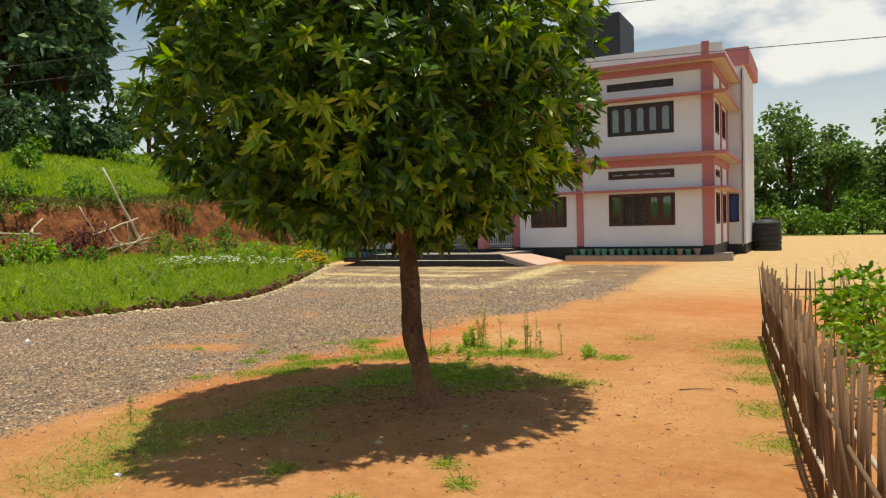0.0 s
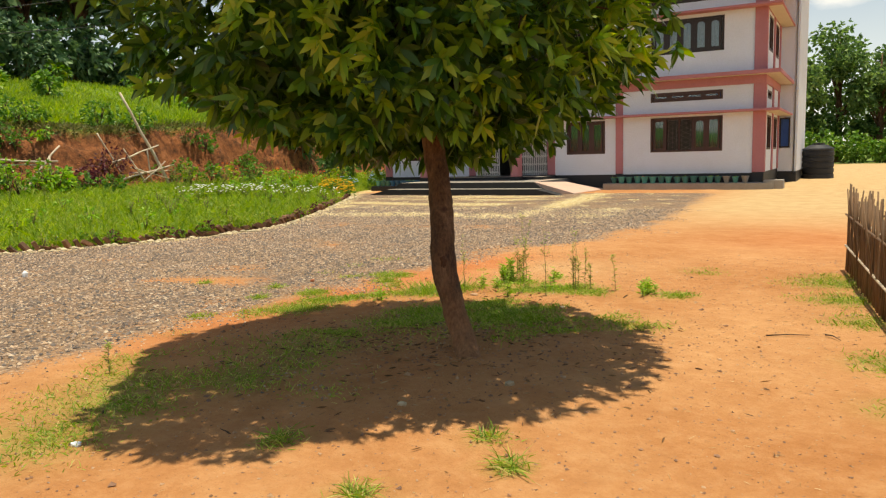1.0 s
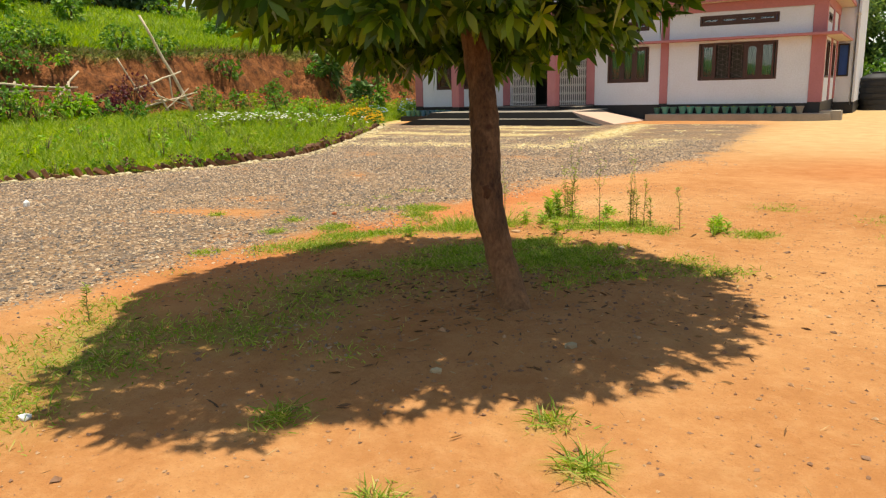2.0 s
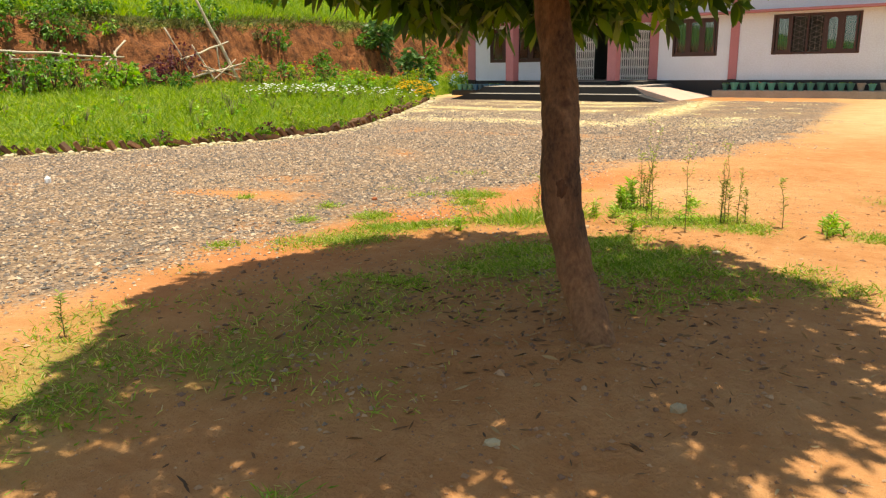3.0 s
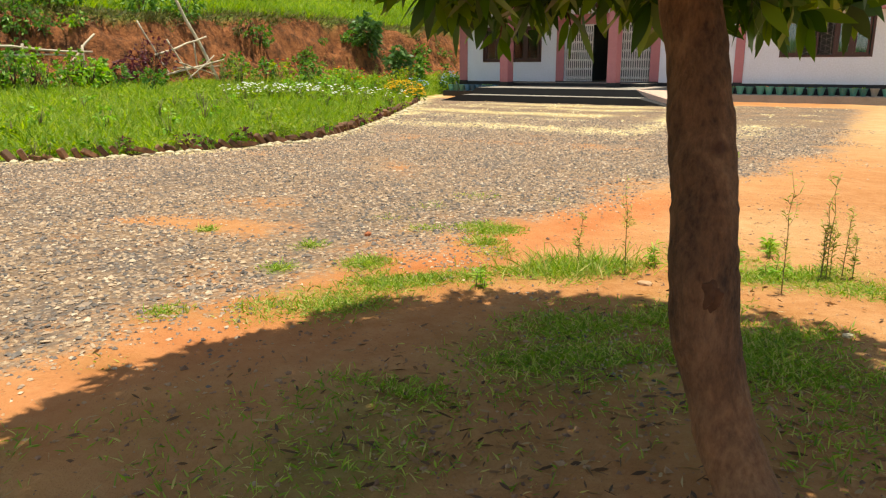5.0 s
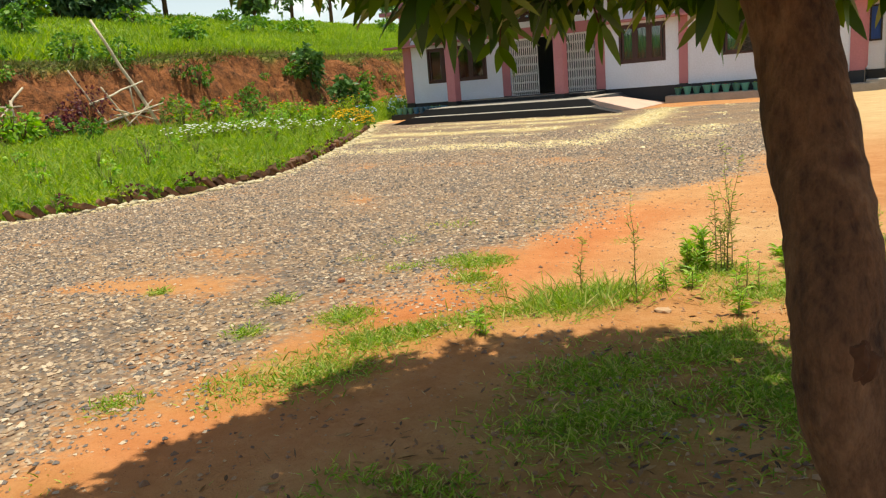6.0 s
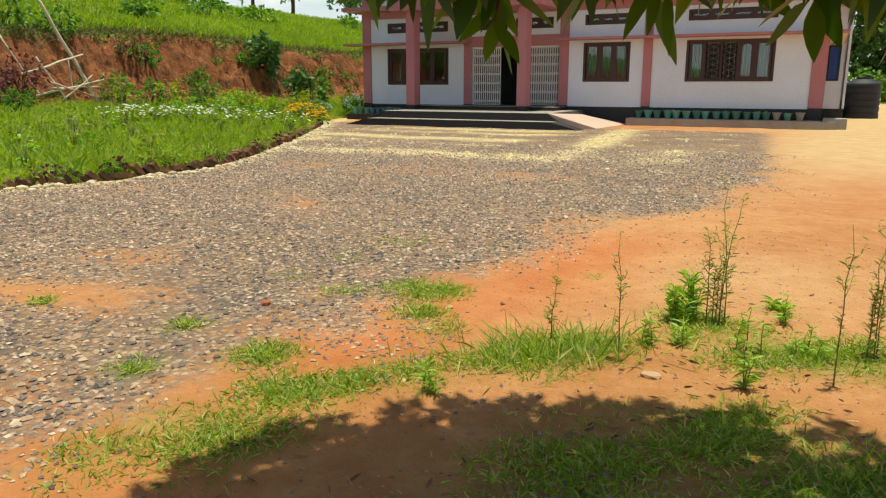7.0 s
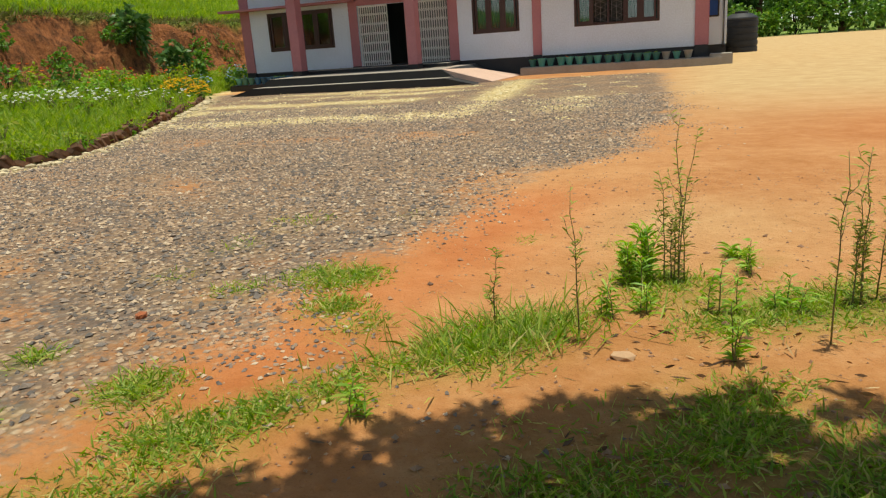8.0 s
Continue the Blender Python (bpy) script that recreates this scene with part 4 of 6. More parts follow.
RAD = [0.115, 0.094, 0.081, 0.076, 0.0755, 0.076, 0.084, 0.086, 0.079, 0.0795, 0.078, 0.072, 0.054, 0.038, 0.020]
lv_ = np.concatenate([np.arange(-0.06, 1.5, 0.02), np.arange(1.5, 3.1, 0.08)])
ease = np.array([0.25, 0.5, 0.25])
axis_ = [np.interp(lv_, [q[2] for q in LINE], v_) for v_ in ([q[0] for q in LINE], [q[1] for q in LINE], RAD)]
for _ in range(3):
    axis_ = [np.concatenate([v_[:1], np.convolve(v_, ease, "valid"), v_[-1:]]) for v_ in axis_]
fine_l = [(bx + a, by + b, c) for a, b, c in zip(axis_[0], axis_[1], lv_)]
fine_r = [float(r_) for r_ in axis_[2]]
v, f = tube(fine_l, fine_r, 30)
vv = []
for q in v:
    p = Vector(q)
    o = noise.noise(p * 7.0) * 0.009 + noise.noise(p * 19.0) * 0.005 + noise.noise(p * 46.0) * 0.0025
    # old ring scars
    for zr, dr in ((0.705, -0.006), (0.30, -0.004), (1.02, -0.004), (0.86, 0.006)):
        o += dr * math.exp(-((p.z - zr - 0.03 * noise.noise(p * 5.0)) / 0.009) ** 2)
    c = min(fine_l, key=lambda w: abs(w[2] - p.z))
    d = Vector((p.x - c[0], p.y - c[1], 0))
    if d.length > 1e-4:
        p += d.normalized() * o
    vv.append(tuple(p))
link_part("trunk", raw_mesh("trunk", vv, f, M["bark"]), tree, "bent brown trunk with dark scars")
R_ = Vector((math.cos(radians(25.5)), math.sin(radians(25.5)), 0))
D_ = Vector((-R_.y, R_.x, 0))
CC = Vector((bx, by, 0)) + R_ * -0.46 + D_ * 0.48 + Vector((0, 0, 2.85))


def crown_edge(d):
    """Distance from the crown's middle to its outer leaves, in a direction."""
    az = math.degrees(math.atan2(d.dot(D_), d.dot(R_)))

    def lobe(at, wide):
        return math.exp(-((((az - at) + 180) % 360 - 180) / wide) ** 2)

    r = 1.80 + 0.32 * lobe(-118, 20) - 0.14 * lobe(180, 35) + 0.14 * lobe(20, 50) + 0.13 * lobe(-8, 38) - 0.26 * lobe(135, 28)
    r += (2.0 - r) * abs(d.z) ** 1.5 + 0.18 * noise.noise(d * 2.1 + Vector((3, 1, 2))) + 0.12 * noise.noise(d * 5.0)
    if d.z < 0:
        # a low, flat underside
        r = min(r, 1.56 / max(0.05, -d.z))
    return r


branches, tips, outs = [], [], []
for i in range(15):
    az = i * 2.4 + rt.uniform(-0.3, 0.3)
    el = rt.uniform(-0.25, 1.1)
    d = Vector((math.cos(az) * math.cos(el), math.sin(az) * math.cos(el), math.sin(el)))
    end = CC + d * crown_edge(d) * 0.82
    zs_ = 1.55 + 1.0 * (i / 15)
    j = min(range(len(fine_l)), key=lambda q: abs(fine_l[q][2] - zs_))
    st = Vector(fine_l[j])
    mid_ = st.lerp(end, 0.5) + Vector((0, 0, 0.22 + rt.uniform(-0.05, 0.1)))
    pts, rr = [], []
    for k in range(8):
        s = k / 7
        p = st.lerp(mid_, s).lerp(mid_.lerp(end, s), s) + Vector(rt.normal(size=3) * 0.02)
        pts.append(tuple(p))
        rr.append(0.024 * (1 - s) + 0.006)
    branches.append((pts, rr))
    for k in (3, 4, 5, 6):
        d2 = (d + Vector(rt.normal(size=3)) * 0.7).normalized()
        e2 = Vector(pts[k]) + d2 * rt.uniform(0.35, 0.7)
        if e2.z > 1.45:
            branches.append(((pts[k], tuple(Vector(pts[k]).lerp(e2, 0.5) + Vector((0, 0, 0.05))), tuple(e2)), (0.014, 0.009, 0.004)))
limb = None
for run in branches:
    if len(run[0]) == 8:
        limb = rods("limb", [run], M["bark"], tree, 9)
    else:
        twig_ob = rods("branch", [run], M["bark"], None, 6)
        twig_ob.parent = limb
C, O = [], []
while len(C) < 6400:
    d = Vector(rt.normal(size=3)).normalized()
    k = rt.uniform() ** 0.42
    p = CC + d * crown_edge(d) * (0.25 + 0.75 * k)
    far_ = (p - Vector((bx, by, 0))).dot(D_)
    low = 1.46 - 0.20 * float(smooth((far_ - 0.15) / 0.5)) + 0.10 * float(smooth((far_ - 1.2) / 0.6)) + 0.10 * noise.noise(Vector((p.x * 1.6, p.y * 1.6, 0)))
    low += 0.10 * float(smooth((far_ - 0.7) / 0.5)) + 0.10 * float(smooth((-0.1 - (p - CC).dot(R_)) / 0.5)) + 0.05 + 0.42 * float(smooth((abs((p - CC).dot(R_)) - 0.75) / 1.1))
    if p.z < low:
        continue
    if noise.noise(p * 1.9) < -0.30 and k > 0.45:
        continue
    C.append(tuple(p))
    o = (p - CC).normalized()
    O.append((o.x, o.y, o.z * 0.7 + 0.25))
# low drooping sprays under the far side
HC, HO = [], []
for i in range(60):
    q = Vector((bx, by, 0)) + R_ * rt.uniform(-0.8, 0.75) + D_ * rt.uniform(0.45, 1.2)
    HC.append((q.x, q.y, rt.uniform(1.42, 1.60)))
    HO.append((rt.normal() * 0.5, rt.normal() * 0.5, -0.45))
B, D = clumps(HC, rt, 6, HO, 0.9)
sprays = foliage("drooping_spray", B, D, rt.uniform(0.07, 0.14, len(B)), rt.uniform(0.032, 0.05, len(B)), M["tree_leaf"], tree, rt, 0.3, 6, "low drooping sprays of long leaves")
tagged(sprays, kind="stuff")
C, O = np.array(C), np.array(O)
reach = np.linalg.norm((C - np.array(CC)) * (1, 1, 1.05), axis=1)
patchy = np.array([noise.noise(Vector(c) * 1.3 + Vector((7, 2, 5))) for c in C])
young = (reach > 1.62) & (patchy + 0.25 * rt.normal(size=len(C)) + 0.25 * (C[:, 2] - 2.6) > 0.28)
near_ = C[:, 2] < 2.05
for nm, sel, mt, lab, segs_ in (("crown", ~young & ~near_, "tree_leaf", "crown of whorled long pointed dark leaves", 3), ("lower_crown", ~young & near_, "tree_leaf", "low leaf whorls round the trunk", 6),
                                ("young_growth", young, "young_leaf", "yellow-green young leaf whorls", 3)):
    B, D, A = whorls(C[sel], rt, 10, O[sel])
    nl = len(B)
    wide = 1.25 if nm == "lower_crown" else 1.0
    foliage(nm, B, D, rt.uniform(0.080, 0.150, nl), rt.uniform(0.026, 0.039, nl) * wide, M[mt], tree, rt, 0.20, segs_, lab, A)
# single twigs that hang below the crown
for tx, ty, tz in ((-0.20, -22.19, 1.29), (0.19, -22.47, 1.32), (0.39, -22.02, 1.31), (0.05, -21.95, 1.41), (0.62, -22.1, 1.40), (0.26, -21.85, 1.38), (0.85, -21.85, 1.41), (-0.45, -22.35, 1.40), (-0.35, -21.9, 1.42), (-0.18, -22.27, 1.30), (0.13, -22.28, 1.34), (0.38, -22.16, 1.32), (0.21, -22.11, 1.38), (0.29, -22.12, 1.40), (-0.02, -22.16, 1.40), (0.45, -22.04, 1.38)):
    top_ = Vector((tx + rt.normal() * 0.06, ty + rt.normal() * 0.06, tz + 0.38))
    twig_ob = rods("drooping_twig", [((tuple(top_), tuple(top_.lerp(Vector((tx, ty, tz)), 0.6) + Vector((0.01, 0.01, 0))), (tx, ty, tz)), (0.005, 0.004, 0.0025))], M["bark"], tree, 6)
    nb_ = 11
    qs = np.linspace(0.35, 1.0, nb_)[:, None]
    Bt = np.array(top_) * (1 - qs) + np.array((tx, ty, tz)) * qs
    Dt = np.concatenate([rt.normal(size=(nb_, 2)) * (1.0 - 0.72 * qs), -0.45 * np.ones((nb_, 1))], 1)
    lv = foliage("twig_leaves", Bt, Dt, rt.uniform(0.09, 0.14, nb_), rt.uniform(0.030, 0.042, nb_), M["tree_leaf"], None, rt, 0.15, 6)
    lv.parent = twig_ob
# a dark knot where a limb was cut
bm = bmesh.new()
bmesh.ops.create_icosphere(bm, subdivisions=3, radius=1.0)
for v_ in bm.verts:
    r_ = math.hypot(v_.co.x, v_.co.z)
    v_.co.y += 0.25 * math.exp(-(r_ / 0.45) ** 2) * (v_.co.y < 0)
    v_.co *= 1 + 0.35 * noise.noise(v_.co * 2.2)
    v_.co = Vector((v_.co.x * 0.044, v_.co.y * 0.018, v_.co.z * 0.050)) + Vector((0.766, -22.920, 0.668))
part("knot", bm, M["knot"], tree, "dark scarred knot in the bark")

# ---- stick fence ----
rf = np.random.RandomState(21)
fence = thing("stick_fence", "rough fence of upright bamboo sticks tied to rails", "fence", (3.3, -20, 0))
FENCE = [(3.98, -25.8), (3.68, -23.4), (3.46, -21.2), (3.10, -18.0)]
BACK = [(3.10, -18.0), (4.6, -17.7), (8.0, -17.3)]
v, f = tube([(0, 0, -0.06), (0.006, 0.004, 0.3), (-0.004, 0.003, 0.6), (0.002, -0.004, 1.0)], [0.0125, 0.012, 0.011, 0.009], 6)
STICK = raw_mesh("fence_stick", v, f, M["bamboo_dry"])


def stick_row(line, step, h0):
    for (xa, ya), (xb, yb) in zip(line, line[1:]):
        n = int(math.hypot(xb - xa, yb - ya) / step)
        for i in range(n):
            s = (i + rf.uniform(-0.3, 0.3)) / n
            x, y = xa + (xb - xa) * s, ya + (yb - ya) * s
            o = link_part("fence_stick", STICK, None)
            o.parent = fence
            h = h0 + rf.normal() * 0.05
            k = rf.uniform(0.55, 1.1)
            wob = pose(0, 0, 0, rf.normal() * 3.2, rf.normal() * 3.2, rf.uniform(0, 360))
            o.matrix_local = Matrix.Translation((x - 3.3 + rf.normal() * 0.012, y + 20, down(x, y))) @ wob @ Matrix.Diagonal((k, k, h, 1))


stick_row(FENCE, 0.042, 0.86)
stick_row(BACK, 0.085, 0.82)
for z, off in ((0.22, -0.025), (0.56, -0.03), (0.56, 0.03)):
    pts = [(x + off, y, z + 0.02 * i) for i, (x, y) in enumerate(FENCE)]
    rods("fence_rail", [(pts, [0.011] * len(pts))], M["bamboo_pale" if z < 0.5 or off > 0 else "bamboo_dry"], fence, 7, "split bamboo rail")
pts = [(x, y - 0.03, 0.6) for x, y in BACK]
rods("fence_rail", [(pts, [0.013] * len(pts))], M["bamboo_dry"], fence, 7)


# ---- edging of the lawn: bricks on edge and pale stones ----
re_ = np.random.RandomState(31)
bm = bmesh.new()
box_into(bm, -0.11, 0.11, -0.05, 0.05, -0.035, 0.035, 0.008)
BRICK = bpy.data.meshes.new("brick")
bm.to_mesh(BRICK)
bm.free()
BRICK.materials.append(M["brick"])
bm = bmesh.new()
bmesh.ops.create_icosphere(bm, subdivisions=1, radius=1.0)
for v_ in bm.verts:
    v_.co *= 1 + 0.25 * noise.noise(v_.co * 1.7)
STONE = bpy.data.meshes.new("edging_stone")
bm.to_mesh(STONE)
bm.free()
STONE.materials.append(M["edge_stone"])
edging = thing("lawn_edging", "saw-tooth row of weathered bricks with pale stones along the lawn", "edging", (-8, -16, 0), kind="structure")


def child(name, me, parent, m):
    o = new(name, me)
    o.parent = parent
    o.matrix_local = Matrix.Translation(-parent.location) @ m
    return o


y = -23.0
while y < -5.0:
    x = float(np.interp(y, EDGE_Y, EDGE_X))
    x2 = float(np.interp(y + 0.1, EDGE_Y, EDGE_X))
    ang = math.degrees(math.atan2(0.1, x2 - x))
    z = down(x + 0.02, y)
    child("brick", BRICK, edging, pose(x + 0.03 + re_.normal() * 0.02, y, z + 0.045 + re_.normal() * 0.022, 0, 0, ang + re_.normal() * 10) @ pose(0, 0, 0, re_.normal() * 11, 38 + re_.normal() * 17, 0))
    if re_.uniform() < 0.75:
        for k in range(3):
            s = re_.uniform(0.018, 0.06)
            xx, yy = x + 0.14 + abs(re_.normal()) * 0.15, y + re_.uniform(-0.09, 0.09)
            child("edging_stone", STONE, edging, pose(xx, yy, down(xx, yy) + s * 0.25, 0, 0, re_.uniform(0, 360)) @ Matrix.Diagonal((s * 1.3, s, s * 0.6, 1)))
    y += 0.145 * abs(math.sin(radians(ang))) + 0.01


# ---- gravel ----
def stones(name, X, Y, S, material, label, rs, flat=0.6):
    n = len(X)
    base = np.array([(1, 0, 0), (0, 1, 0), (-1, 0, 0), (0, -1, 0), (0, 0, 1), (0, 0, -1)], float)
    V = base[None] * rs.uniform(0.55, 1.15, (n, 6, 1)) + rs.normal(size=(n, 6, 3)) * 0.16
    a = rs.uniform(0, 6.28, n)
    c, s = np.cos(a)[:, None], np.sin(a)[:, None]
    V = np.stack([V[..., 0] * c - V[..., 1] * s, V[..., 0] * s + V[..., 1] * c, V[..., 2] * flat], -1) * S[:, None, None]
    Z = height(X, Y) + S * 0.18
    V = V + np.stack([X, Y, Z], -1)[:, None, :]
    tri = np.array([(0, 1, 4), (1, 2, 4), (2, 3, 4), (3, 0, 4), (1, 0, 5), (2, 1, 5), (3, 2, 5), (0, 3, 5)])
    F = (tri[None] + (np.arange(n) * 6)[:, None, None]).reshape(-1, 3).tolist()
    ob = new(name, raw_mesh(name, V.reshape(-1, 3), F, material, False))
    return tagged(ob, label, "gravel", kind="stuff")


def stone_mat(name, stops):
    m, nt, b = shader(name)
    g = nt.nodes.new("ShaderNodeNewGeometry")
    c = ramp(nt, g.outputs["Random Per Island"], stops)
    n = noise_node(nt, 60.0, 3.0)
    c = blend(nt, 0.22, c, ramp(nt, n.outputs["Fac"], [(0.3, (0.09, 0.075, 0.065)), (0.7, (0.48, 0.38, 0.30))]))
    nt.links.new(c, b.inputs["Base Color"])
    b.inputs["Roughness"].default_value = 0.85
    return m


M["gravel"] = stone_mat("gravel_stone", [(0.0, (0.060, 0.054, 0.052)), (0.32, (0.16, 0.135, 0.118)), (0.55, (0.37, 0.25, 0.16)), (0.85, (0.55, 0.37, 0.22)), (1.0, (0.68, 0.54, 0.38))])
rg = np.random.RandomState(41)
n = 150000
X = rg.uniform(-9.6, 0.6, n)
Y = -27.0 + 17.5 * rg.uniform(size=n) ** 1.15
keep = (gravel_at(X, Y) + 0.55 * wave(X, Y, 3.1, 51) + rg.normal(size=n) * 0.40 > 0.08) & (X > np.interp(Y, EDGE_Y, EDGE_X) + 0.12)
X, Y = X[keep], Y[keep]
S = np.minimum(np.exp(rg.normal(size=len(X)) * 0.42) * 0.0128, np.where(gravel_at(X, Y) < 0.2, 0.015, 0.026))
stones("gravel", X, Y, S, M["gravel"], "loose grey and brown crushed stone on the drive", rg)
n = 1600
X, Y = rg.uniform(-2.2, 3.3, n), rg.uniform(-25.6, -17.0, n)
M["crumb"] = stone_mat("earth_crumb", [(0.0, (0.16, 0.07, 0.035)), (0.5, (0.34, 0.16, 0.07)), (1.0, (0.56, 0.34, 0.17))])
stones("pebbles", X, Y, np.exp(rg.normal(size=n) * 0.5) * 0.0065, M["crumb"], "small pebbles and crumbs scattered on the earth", rg)

n = 9000
X, Y = rg.uniform(-2.4, 3.3, n), -25.8 + 8.6 * rg.uniform(size=n)
stones("earth_crumbs", X, Y, np.exp(rg.normal(size=n) * 0.45) * 0.0052, M["crumb"], "small crumbs of red earth on the yard", rg)
n = 1500
X, Y = TREE[0] - 0.4 + rg.normal(size=n) * 0.85, TREE[1] + 0.3 + rg.normal(size=n) * 0.8
stones("earth_clods", X, Y, np.minimum(np.exp(rg.normal(size=n) * 0.55) * 0.008, 0.018), M["crumb"], "loose brown clods of earth under the tree", rg)
n = 1100
X, Y = rg.uniform(-2.0, 3.2, n), rg.uniform(-25.6, -18.6, n)
M["straw"] = leafy("dry_straw", [(0.0, (0.20, 0.12, 0.05)), (0.6, (0.42, 0.30, 0.14)), (1.0, (0.62, 0.50, 0.28))], 0.8, 0.1)
tagged(foliage("dry_straw", np.stack([X, Y, height(X, Y) + 0.006], -1), rg.normal(size=(n, 3)) * (1, 1, 0.08), rg.uniform(0.015, 0.06, n), rg.uniform(0.002, 0.0045, n), M["straw"], None, rg, 0.0, 2), "bits of dry straw and stalk lying on the earth", "straw", kind="stuff")

# yellow grain spread to dry, and chaff along the edging
M["chaff"] = stone_mat("yellow_grain", [(0.0, (0.58, 0.42, 0.16)), (0.6, (0.76, 0.60, 0.28)), (1.0, (0.86, 0.76, 0.48))])
n = 60000
X, Y = rg.uniform(-11.8, -1.0, n), rg.uniform(-13.2, -2.8, n)
keep = chips_at(X, Y) * 0.9 + 0.35 * wave(X, Y, 5.0, 52) > rg.uniform(0.15, 0.9, n)
stones("drying_grain", X[keep], Y[keep], np.exp(rg.normal(size=keep.sum()) * 0.3) * 0.021, M["chaff"], "yellow grain spread in strips to dry", rg, 0.35)


# ---- grass ----
def blades(name, X, Y, h0, h1, w, material, label, rs, lean=0.45, category="grass"):
    n = len(X)
    Bp = np.stack([X, Y, height(X, Y) - 0.01], -1)
    Dd = rs.normal(size=(n, 3)) * lean
    Dd[:, 2] = 1.0
    ob = foliage(name, Bp, Dd, rs.uniform(h0, h1, n), rs.uniform(0.6, 1.3, n) * w, material, None, rs, 0.25, 2)
    return tagged(ob, label, category, kind="stuff")


rb = np.random.RandomState(61)
n = 110000
Y = rb.uniform(-24.0, 5.0, n)
X = np.interp(Y, EDGE_Y, EDGE_X) - 0.05 - rb.uniform(size=n) ** 1.3 * 11.0
keep = (X > np.interp(Y, BANK_Y, BANK_X) + 0.1)
X, Y = X[keep], Y[keep]
tall = np.clip(0.55 + 0.5 * wave(X, Y, 1.6, 71) + 0.35 * wave(X, Y, 5.0, 72), 0.1, 1.4)
blades("lawn_grass", X, Y, 0.10, 0.24, 0.020, M["grass"], "tall bright green lawn grass", rb, 0.75)
pick = rb.uniform(size=len(X)) < 0.32 * tall
blades("lawn_tall_grass", X[pick], Y[pick], 0.24, 0.48, 0.022, M["hill_grass"], "longer yellow-green grass standing in the lawn", rb, 0.6)
n = 95000
Y = rb.uniform(-22, 45, n)
far = 1.75 + 26 * rb.uniform(size=n) ** 1.4
X = np.interp(Y, BANK_Y, BANK_X) - far
blades("hill_grass", X, Y, 0.22, 0.60, 0.045, M["hill_grass"], "long yellow-green grass on the slope", rb, 0.5)
n = 9000
Y = rb.uniform(-18, 12, n)
X = np.interp(Y, BANK_Y, BANK_X) + 0.35 * wave(Y * 0, Y, 1.1, 3) - rb.uniform(1.25, 2.1, n)
blades("bank_brow_grass", X, Y, 0.15, 0.42, 0.035, M.setdefault("dry", leafy("dry_brow_grass", [(0.0, (0.07, 0.09, 0.02)), (0.6, (0.16, 0.17, 0.05)), (1.0, (0.30, 0.24, 0.10))], 0.7, 0.3)), "dry hanging grass along the brow of the bank", rb, 0.9)
n = 440000
X, Y = rb.uniform(-3.6, 3.6, n), rb.uniform(-25.6, -17.8, n)
keep = (tuft_at(X, Y) * (0.55 + 0.8 * np.clip(wave(X, Y, 9.0, 63) + 0.2, 0, 1)) > rb.uniform(0.10, 1.05, n))
X, Y = X[keep], Y[keep]
m_ = 480000
X2, Y2 = rb.uniform(-2.2, 2.1, m_), rb.uniform(-22.7, -19.6, m_)
k2 = tuft_at(X2, Y2) * np.clip(0.42 + 0.7 * wave(X2, Y2, 11.0, 64) + 0.55 * wave(X2, Y2, 4.3, 65), 0, 1) > rb.uniform(0.10, 1.3, m_)
X, Y = np.concatenate([X, X2[k2]]), np.concatenate([Y, Y2[k2]])
blades("yard_grass", X, Y, 0.02, 0.085, 0.0062, M["yard_grass"], "low scattered grass and creeping weeds on the earth", rb, 1.1)
n = 750
X = -0.55 + rb.normal(size=n) * 0.19
Y = -20.68 + rb.normal(size=n) * 0.14 + 0.5 * (X + 0.6)
blades("grass_clump", X, Y, 0.05, 0.24, 0.006, M["yard_grass"], "long arching grass clump at the edge of the shade", rb, 0.6)
# coarse tufts with long blades
for i, (tx, ty, sc) in enumerate(((1.88, -24.32, 1.3), (1.66, -24.08, 0.8), (1.42, -24.82, 1.0), (0.74, -24.52, 0.9), (-3.35, -21.2, 0.7), (-2.3, -21.15, 0.8), (-1.67, -21.33, 0.9), (-1.33, -20.5, 0.9), (-1.62, -20.02, 0.9), (-1.45, -19.95, 0.8), (-2.06, -21.67, 0.8))):
    k = 70
    t_ = foliage("grass_tuft", np.array([(tx, ty, down(tx, ty))]) + rb.normal(size=(k, 3)) * (0.03, 0.03, 0), rb.normal(size=(k, 3)) * (0.9, 0.9, 0.1) + (0, 0, 0.75), rb.uniform(0.07, 0.17, k) * sc, rb.uniform(0.004, 0.008, k), M["yard_grass"], None, rb, 0.35, 2)
    tagged(t_, "small green grass tuft on bare earth", "grass tuft", "grass tufts in the yard")

# fallen leaves and twigs under the tree
M["dead_leaf"] = leafy("dead_leaf", [(0.0, (0.07, 0.04, 0.02)), (0.45, (0.17, 0.09, 0.04)), (0.8, (0.32, 0.18, 0.07)), (1.0, (0.50, 0.36, 0.18))], 0.8, 0.1)
k = 900
X, Y = TREE[0] - 0.45 + rb.normal(size=k) * 0.8, TREE[1] + 0.3 + rb.normal(size=k) * 0.75
X[:60], Y[:60] = 0.25 + rb.normal(size=60) * 0.4, -20.75 + rb.normal(size=60) * 0.2
tagged(foliage("fallen_leaves", np.stack([X, Y, height(X, Y) + 0.008], -1), rb.normal(size=(k, 3)) * (1, 1, 0.12), rb.uniform(0.03, 0.075, k), rb.uniform(0.006, 0.014, k), M["dead_leaf"], None, rb, 0.0, 3), "dry brown fallen leaves under the tree", "leaves", kind="stuff")


